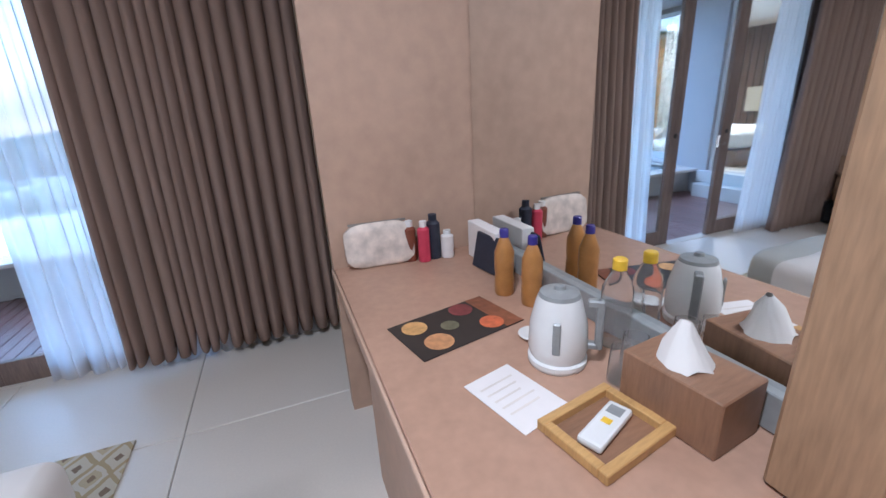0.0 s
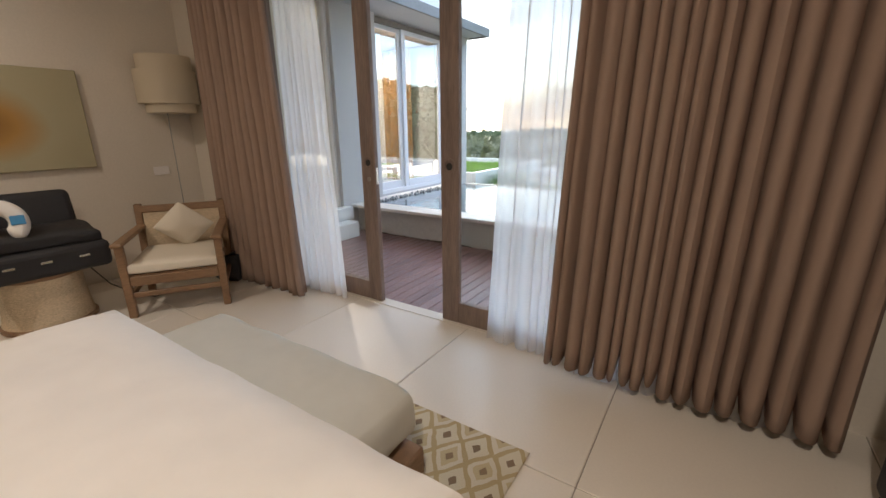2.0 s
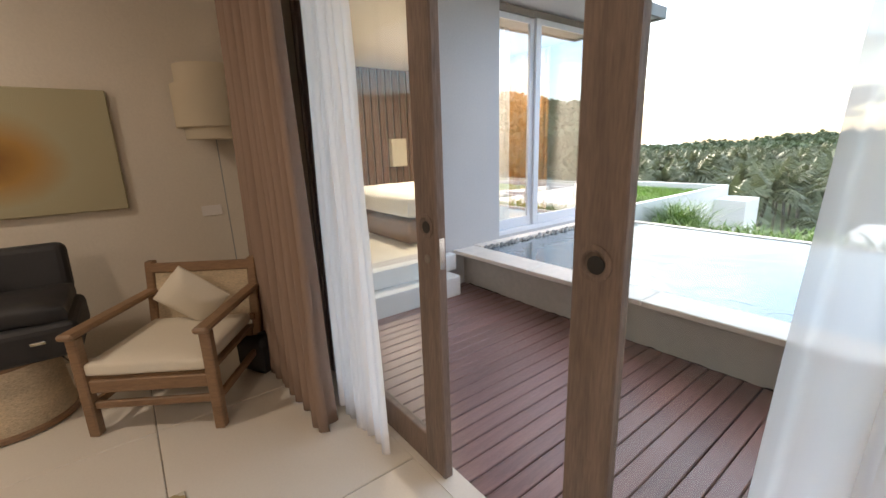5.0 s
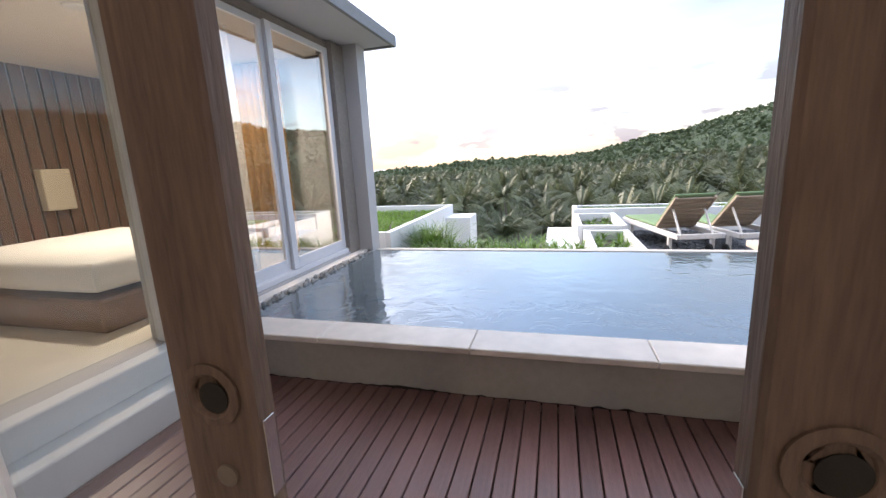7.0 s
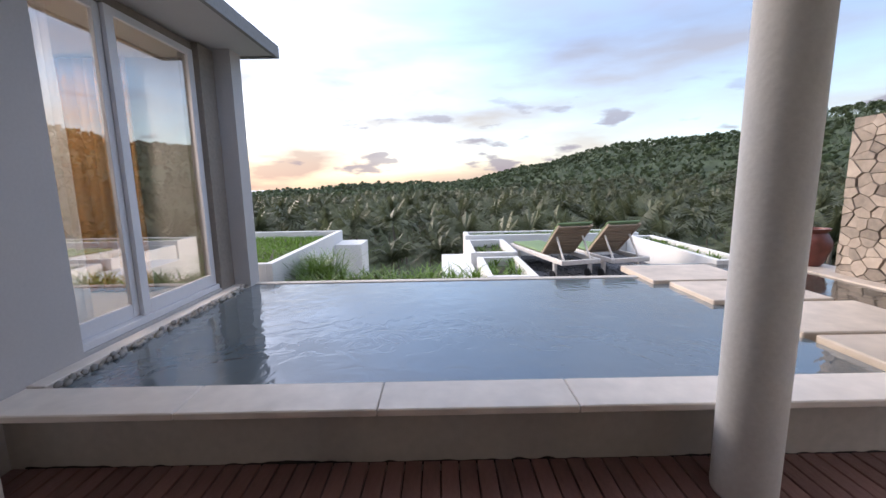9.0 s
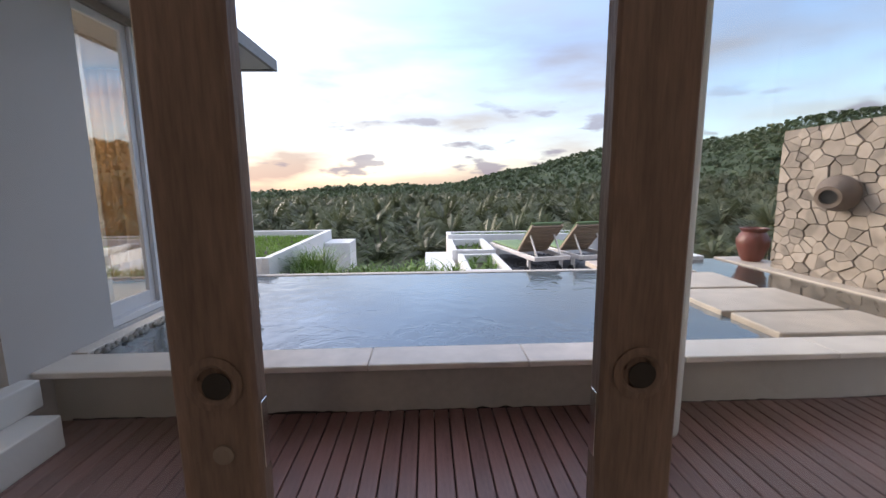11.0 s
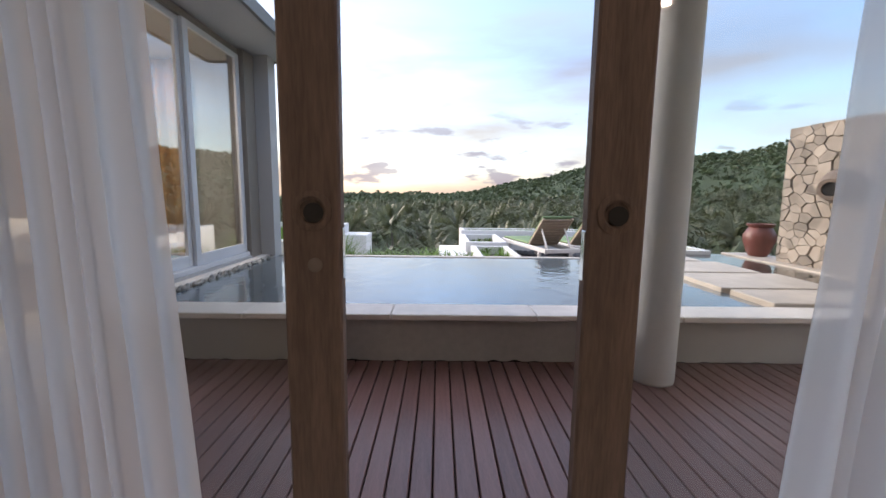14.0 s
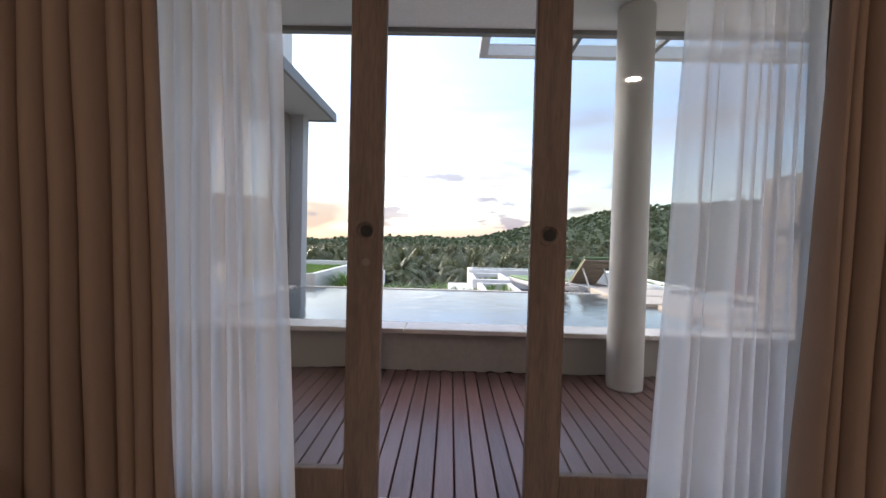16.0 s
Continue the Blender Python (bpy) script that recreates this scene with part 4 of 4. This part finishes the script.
D = .781
pc = cushion(.31, .05, .20, 10, 1.4, .008, 3)
pch = part("cosmetic_pouch", pc, FLORAL, smooth=True); pch.matrix_world = pose(2.52, -1.20, D, -8, 0, -4); tagged(pch, "pale floral zip pouch leaning on the partition", "pouch")
part("zip", box(-.13, .13, -.006, .006, .192, .204, .002), TAUPETRIM, pch, "dark zip along the top edge")
for nm, x, y, w, h, mt, lb in (("tube", 2.715, -1.24, .028, .19, RED, "red and white printed cosmetic tube"), ("can", 2.77, -1.22, .032, .21, NAVY, "dark blue spray can"), ("jar", 2.83, -1.24, .03, .13, PAPER, "small white plastic bottle"), ("carton", 2.66, -1.20, .03, .19, mat("brown_carton", (.2, .06, .03), .5), "narrow dark brown carton")):
    t_ = thing(nm, lb, nm, pose(x, y, D)); part("body", lathe([(w * .95, 0), (w, .005), (w, h * .8), (w * .6, h * .86)], 20), mt, t_, smooth=False); part("cap", lathe([(w * .6, h * .86), (w * .6, h)], 16), WHITEPLASTIC if mt is not NAVY else NAVY, t_)
tb = thing("tablet_stand", "dark tablet in a cover leaning beside the bottles", "tablet", pose(2.90, -1.50, D, 0, 12, 8)); part("cover", box(-.008, .008, -.10, .10, 0, .155, .004), NAVY, tb)
wbx = thing("white_box", "white carton standing against the mirror", "box", pose(2.955, -1.40, D)); part("carton", box(-.03, .03, -.13, .13, 0, .17, .003), PAPER, wbx)


def bottle(x, y, h, r, body, capm, label, cat):
    t_ = thing(cat.replace(" ", "_"), label, cat, pose(x, y, D))
    part("body", lathe([(r * .9, 0), (r, .01), (r, h * .25), (r * .93, h * .32), (r, h * .40), (r, h * .66), (r * .5, h * .85), (r * .36, h * .88)], 26), body, t_, smooth=True)
    part("cap", lathe([(r * .46, h * .88), (r * .46, h * .985), (r * .38, h)], 20), capm, t_, "screw cap")


bottle(2.86, -1.72, .25, .036, AMBER, BLUECAP, "amber plastic bottle with a dark blue cap", "drink bottle")
bottle(2.90, -1.84, .25, .036, AMBER, BLUECAP, "amber plastic bottle with a dark blue cap beside the mirror", "drink bottle")
bottle(2.965, -2.16, .26, .042, CLEAR, YELLOW, "clear water bottle with a yellow cap", "water bottle")
kt = thing("kettle", "white electric kettle with a grey lid and handle", "kettle", pose(2.77, -2.16, D, 0, 0, -40))
part("base", lathe([(.075, 0), (.078, .008), (.078, .02), (.07, .024)], 32), WHITEPLASTIC, kt)
part("body", lathe([(.07, .024), (.078, .05), (.074, .12), (.058, .185), (.054, .195)], 36), WHITEPLASTIC, kt, smooth=True)
part("lid", lathe([(.054, .195), (.05, .205), (.015, .212), (.012, .222), (.004, .224)], 30), GREYPLASTIC, kt, smooth=True)
hd = bmesh.new(); box(.07, .105, -.012, .012, .17, .19, .004, bm=hd); box(.092, .112, -.012, .012, .05, .19, .004, bm=hd); box(.07, .105, -.012, .012, .05, .068, .004, bm=hd)
part("handle", hd, GREYPLASTIC, kt); part("gauge", box(-.01, .01, -.079, -.07, .06, .15, .003), GREYPLASTIC, kt)
for x, y in ((2.90, -2.06), (2.93, -2.27), (2.86, -2.30)):
    g_ = thing("drinking_glass", "clear upturned drinking glass on the desk", "glass", pose(x, y, D)); part("body", lathe([(.036, 0), (.031, .09), (.028, .09), (.033, .004)], 24), CLEAR, g_, smooth=True)
sp = thing("cup_saucer", "small white ceramic dish", "dish", pose(2.78, -2.03, D)); part("dish", lathe([(.02, 0), (.045, .012), (.042, .013), (.018, .004)], 24), WHITEPLASTIC, sp, smooth=True)
mn = thing("menu_card", "glossy food menu card with round plates printed on black", "menu", pose(2.60, -1.86, D, 0, 0, 12)); part("card", box(-.19, .19, -.115, .115, 0, .004, .001), mat("menu_black", (.035, .03, .028), .3, bump=0), mn)
for k, (x, y, r, c) in enumerate(((-.12, .06, .042, (.62, .36, .13)), (-.10, -.055, .046, (.55, .28, .12)), (.07, .07, .042, (.22, .05, .05)), (.10, -.06, .04, (.58, .15, .06)), (-.02, .005, .03, (.16, .15, .09)))):
    part("printed_plate", lathe([(r, .0042), (r, .0048)], 24, x, y), mat("print_%d" % k, c, .4, scale=50, vary=.4, bump=0), mn)
part("printed_table", box(.12, .188, -.114, .114, .0042, .0046), mat("print_wood", (.26, .10, .05), .4, vary=.4), mn)
pp = thing("paper_sheet", "white sheet of paper lying on the desk", "paper", pose(2.59, -2.24, D, 0, 0, 14)); part("sheet", box(-.075, .075, -.105, .105, 0, .0015), PAPER, pp)
for k in range(5): part("text_bar", box(-.055, .05 - .01 * (k % 3), .06 - k * .026, .066 - k * .026, .0016, .0019), COPING, pp)
tr = thing("bamboo_tray", "shallow bamboo tray holding a remote control", "tray", pose(2.70, -2.42, D, 0, 0, 10)); part("floor", box(-.10, .10, -.08, .08, 0, .005), BOXWOOD, tr)
for a in ((-.11, .11, -.09, -.068), (-.11, .11, .068, .09), (-.11, -.088, -.068, .068), (.088, .11, -.068, .068)): part("rim", box(*a, 0, .024, .002), BAMBOO, tr)
rc = thing("remote_control", "white air conditioner remote with a small grey screen", "remote", pose(2.70, -2.42, D + .006, 0, 0, 22)); part("case", box(-.075, .075, -.027, .027, 0, .02, .007, segs=2), WHITEPLASTIC, rc)
part("screen", box(.03, .06, -.016, .016, .0195, .0206), GREYPLASTIC, rc); part("button", box(-.005, .012, -.01, .01, .0195, .0215, .0005), YELLOW, rc)
tx = thing("tissue_box", "brown veneer tissue box with a white tissue sticking out", "tissue box", pose(2.89, -2.45, D, 0, 0, 6)); part("box", box(-.075, .075, -.11, .11, 0, .13, .003), BOXWOOD, tx)
ts = bmesh.new(); bmesh.ops.create_cone(ts, cap_ends=False, segments=14, radius1=.055, radius2=.008, depth=.10, matrix=pose(.0, .01, .175))
bmesh.ops.subdivide_edges(ts, edges=ts.edges[:], cuts=2)
for v in ts.verts: v.co += Vector(noise.noise_vector(v.co * 30)) * .016 + Vector((0, (v.co.z - .13) * .2, 0))
part("tissue", ts, LINEN, tx, "crumpled white tissue", True)

# ---- landscape ----
def ridge(az):
    pts = ((-180, 6), (-120, 3), (-60, .3), (-30, .0), (0, .1), (5, .4), (9, 1.5), (16, 3.0), (29, 4.6), (36, 5.0), (43, 6.1), (50, 6.3), (70, 6.5), (120, 7), (180, 6))
    for (a, e), (b_, f) in zip(pts, pts[1:]):
        if a <= az <= b_:
            u = (az - a) / (b_ - a); return e + (f - e) * u
    return 0


def land(x, y):
    r = math.hypot(x, y); az = math.degrees(math.atan2(x, y))
    b_ = -10.5 - 3.0 * min(1, r / 250)
    if r < 12: b_ = -10.5 + 8.3 * max(0, 1 - r / 12)
    s = min(1, max(0, (r - 90) / 430)); s = s * s * (3 - 2 * s)
    fall = 1 if r < 620 else max(0, 1 - (r - 620) / 600)
    return b_ + s * fall * (520 * math.tan(radians(max(ridge(az), 0))) + 9 * min(1, max(0, (az + 26) / 16)) - 1 + 7 * noise.noise((x / 70, y / 70, 2))) - (max(0, r - 900) * .03)


rr = [0.0, 6, 9, 12, 16, 22, 30, 40, 55, 75, 100, 130, 165, 205, 250, 300, 360, 420, 480, 540, 620, 720, 900, 1150, 1500]
v, f = [], []; NA = 180
for r in rr:
    for k in range(NA):
        a = 2 * math.pi * k / NA; x, y = r * math.sin(a), r * math.cos(a); z = land(x, y) if r > 12 else -2.6 - .3 * r
        v.append((x, y, z))
for i in range(len(rr) - 1):
    for k in range(NA): f.append((i * NA + k, i * NA + (k + 1) % NA, (i + 1) * NA + (k + 1) % NA, (i + 1) * NA + k))
me = bpy.data.meshes.new("ground"); me.from_pydata(v, [], f); me.materials.append(GROUNDM)
for p_ in me.polygons: p_.use_smooth = True
tagged(new("ground", me), "dark green valley ground rising to a wooded hill", "ground", kind="structure")
struct("water_sea", box(-4800, 4800, 700, 4900, -45, -40), SEA, "pale distant sea", "sea")


def frond_mesh(rng, v, f, length, el, az, droop, leaf, pairs, width, origin=(0, 0, 0)):
    ca, sa = math.cos(az), math.sin(az); prev = None
    for k in range(pairs + 1):
        u = k / pairs; r = length * (u * math.cos(el) * (1 - .12 * u)); z = length * (u * math.sin(el) - droop * u * u)
        p = Vector((origin[0] + ca * r, origin[1] + sa * r, origin[2] + z))
        if prev is not None:
            for sd in (-1, 1):
                l = leaf * (.35 + .9 * math.sin(math.pi * min(1, u * .92 + .08))) * rng.uniform(.8, 1.1)
                tip = p + Vector((-sa * sd * l * .8 + ca * l * .45, ca * sd * l * .8 + sa * l * .45, -l * rng.uniform(.25, .7)))
                o = len(v); d = (p - prev) * width
                v += [tuple(prev), tuple(prev + d), tuple(tip)]; f.append((o, o + 1, o + 2))
            o = len(v); w = Vector((-sa, ca, 0)) * .035 * (1.2 - u)
            v += [tuple(prev - w), tuple(prev + w), tuple(p)]; f.append((o, o + 1, o + 2))
        prev = p


def palm(seed, height):
    rng = random.Random(seed)
    t_ = thing("coconut_palm", "tall coconut palm with drooping feathery fronds", "palm tree", None, "coconut palms")
    tr_ = bmesh.new(); lean = rng.uniform(-.8, .8); pr = None
    for k in range(8):
        u = k / 7; ring = [tr_.verts.new((lean * u * u + (.17 - .07 * u) * math.cos(q), (.17 - .07 * u) * math.sin(q), height * u)) for q in [i * 6.2832 / 8 for i in range(8)]]
        if pr:
            for i in range(8): tr_.faces.new((pr[i], pr[(i + 1) % 8], ring[(i + 1) % 8], ring[i]))
        pr = ring
    part("trunk", tr_, TRUNK, t_, smooth=True)
    v, f = [], []
    for k in range(24):
        frond_mesh(rng, v, f, rng.uniform(2.6, 3.7), radians(rng.choice((75, 60, 45, 30, 12, -8))), k * 2.4 + rng.uniform(-.3, .3), rng.uniform(.25, .6), .70, 18, .95, (lean, 0, height))
    me = bpy.data.meshes.new("crown"); me.from_pydata(v, [], f); me.materials.append(LEAF)
    c = new("crown", me); c.parent = t_
    return t_


rng = random.Random(77)
kinds = [palm(s, h) for s, h in ((1, 8.2), (2, 9.2), (3, 7.4), (4, 8.8))]
spots = []
for _ in range(9000):
    r = 24 + 100 * rng.random() ** .8; az = rng.uniform(-48, 62); x, y = r * math.sin(radians(az)), r * math.cos(radians(az))
    gap = 2.6 + r * .022
    if all((x - a) ** 2 + (y - b_) ** 2 > gap * gap for a, b_ in spots): spots.append((x, y))
    if len(spots) >= 270: break
for k, (x, y) in enumerate(spots):
    r = math.hypot(x, y); src = kinds[k % 4]; s = rng.uniform(.85, 1.1)
    z = land(x, y) - .2
    m = pose(x, y, z, 0, 0, rng.uniform(0, 360))
    if k < 4: src.matrix_world = m
    else: copy_thing(src, m)
# far woods: thousands of small ragged crowns in one mass
rng = random.Random(5); v, f = [], []
for _ in range(21000):
    r = 85 + 560 * rng.random() ** .75; az = rng.uniform(-55, 110); a0 = radians(az); x, y = r * math.sin(a0), r * math.cos(a0); z = land(x, y) + rng.uniform(2.0, 5.5)
    s = rng.uniform(1.3, 2.5) * (1 + r / 700)
    palmlike = rng.random() < .6
    for k in range(9 if palmlike else 11):
        a = rng.uniform(0, 6.283); e = rng.uniform(-.5, .9) if palmlike else rng.uniform(-.3, 1.4)
        d = Vector((math.cos(a) * math.cos(e), math.sin(a) * math.cos(e), math.sin(e) * .9)) * s
        w = Vector((-math.sin(a), math.cos(a), .3)) * s * (.16 if palmlike else .42); c = Vector((x, y, z)); o = len(v)
        v += [tuple(c), tuple(c + d * .55 - w + Vector((0, 0, s * .16))), tuple(c + d - Vector((0, 0, s * .25 if palmlike else 0))), tuple(c + d * .55 + w + Vector((0, 0, s * .16)))]
        f.append((o, o + 1, o + 2, o + 3))
me = bpy.data.meshes.new("far_woods"); me.from_pydata(v, [], f); me.materials.append(FARLEAF)
tagged(new("far_woods", me), "distant palm woods covering the valley and hill", "woods", kind="stuff")
# the middle valley: star shaped palm crowns past the counted ones
rng = random.Random(25); v, f = [], []
for _ in range(950):
    r = 45 + 150 * rng.random() ** .8; a0 = radians(rng.uniform(-48, 62)); x, y = r * math.sin(a0), r * math.cos(a0); z = land(x, y) + rng.uniform(6.6, 9.6)
    for k in range(15):
        frond_mesh(rng, v, f, rng.uniform(2.8, 4.0), radians(rng.choice((78, 62, 45, 28, 8, -12))), k * 2.4 + rng.uniform(-.3, .3), rng.uniform(.3, .65), 1.0, 6, .8, (x, y, z))
me = bpy.data.meshes.new("valley_palms"); me.from_pydata(v, [], f); me.materials.append(LEAF)
tagged(new("valley_palms", me), "mass of coconut palm crowns filling the valley", "woods", kind="stuff")
rng = random.Random(15)
blades("undergrowth", [(rng.uniform(-12, 16), rng.uniform(11, 26), -6.5 + rng.uniform(-3, .6)) for _ in range(700)], 2.2, .07, 12, LEAF, "dense dark undergrowth below the terraces", "undergrowth", .9, 6, 3)

# ---- floor tiles and deck boards ----
fl = tagged(new("floor"), "large cream terrazzo floor tiles", "floor", kind="structure")
part("bed_of_grout", box(-2.78, 3.25, -6.2, .0, -.1, -.006), GROUT, fl)
tme = mesh_of("tile", box(-.4975, .4975, -.4975, .4975, -.02, 0, .003), TILE)
for i in range(-3, 4):
    for j in range(-5, 1):
        x, y = .01 + i * 1.0, -.46 + j * 1.0
        if -3.3 < x < 3.7: o = new("tile", tme); o.parent = fl; o.location = (x, y, 0)
dk = tagged(new("deck"), "dark red brown wooden deck boards with open joints", "deck", kind="structure")
part("underlay", box(-2.38, 4.6, .05, 1.884, -.25, -.12), SOIL, dk)
bme = mesh_of("board", box(-.0445, .0445, -.0, 1.684, -.028, 0, .004), DECK)
bme_door = mesh_of("board", box(-.0445, .0445, -.145, 1.684, -.028, 0, .004), DECK)
for k in range(73):
    o = new("board", bme_door if abs(-2.33 + k * .096) < 1.4 else bme); o.parent = dk; o.location = (-2.33 + k * .096, .2, DECK_Z + ((k * 37) % 5 - 2) * .0005)
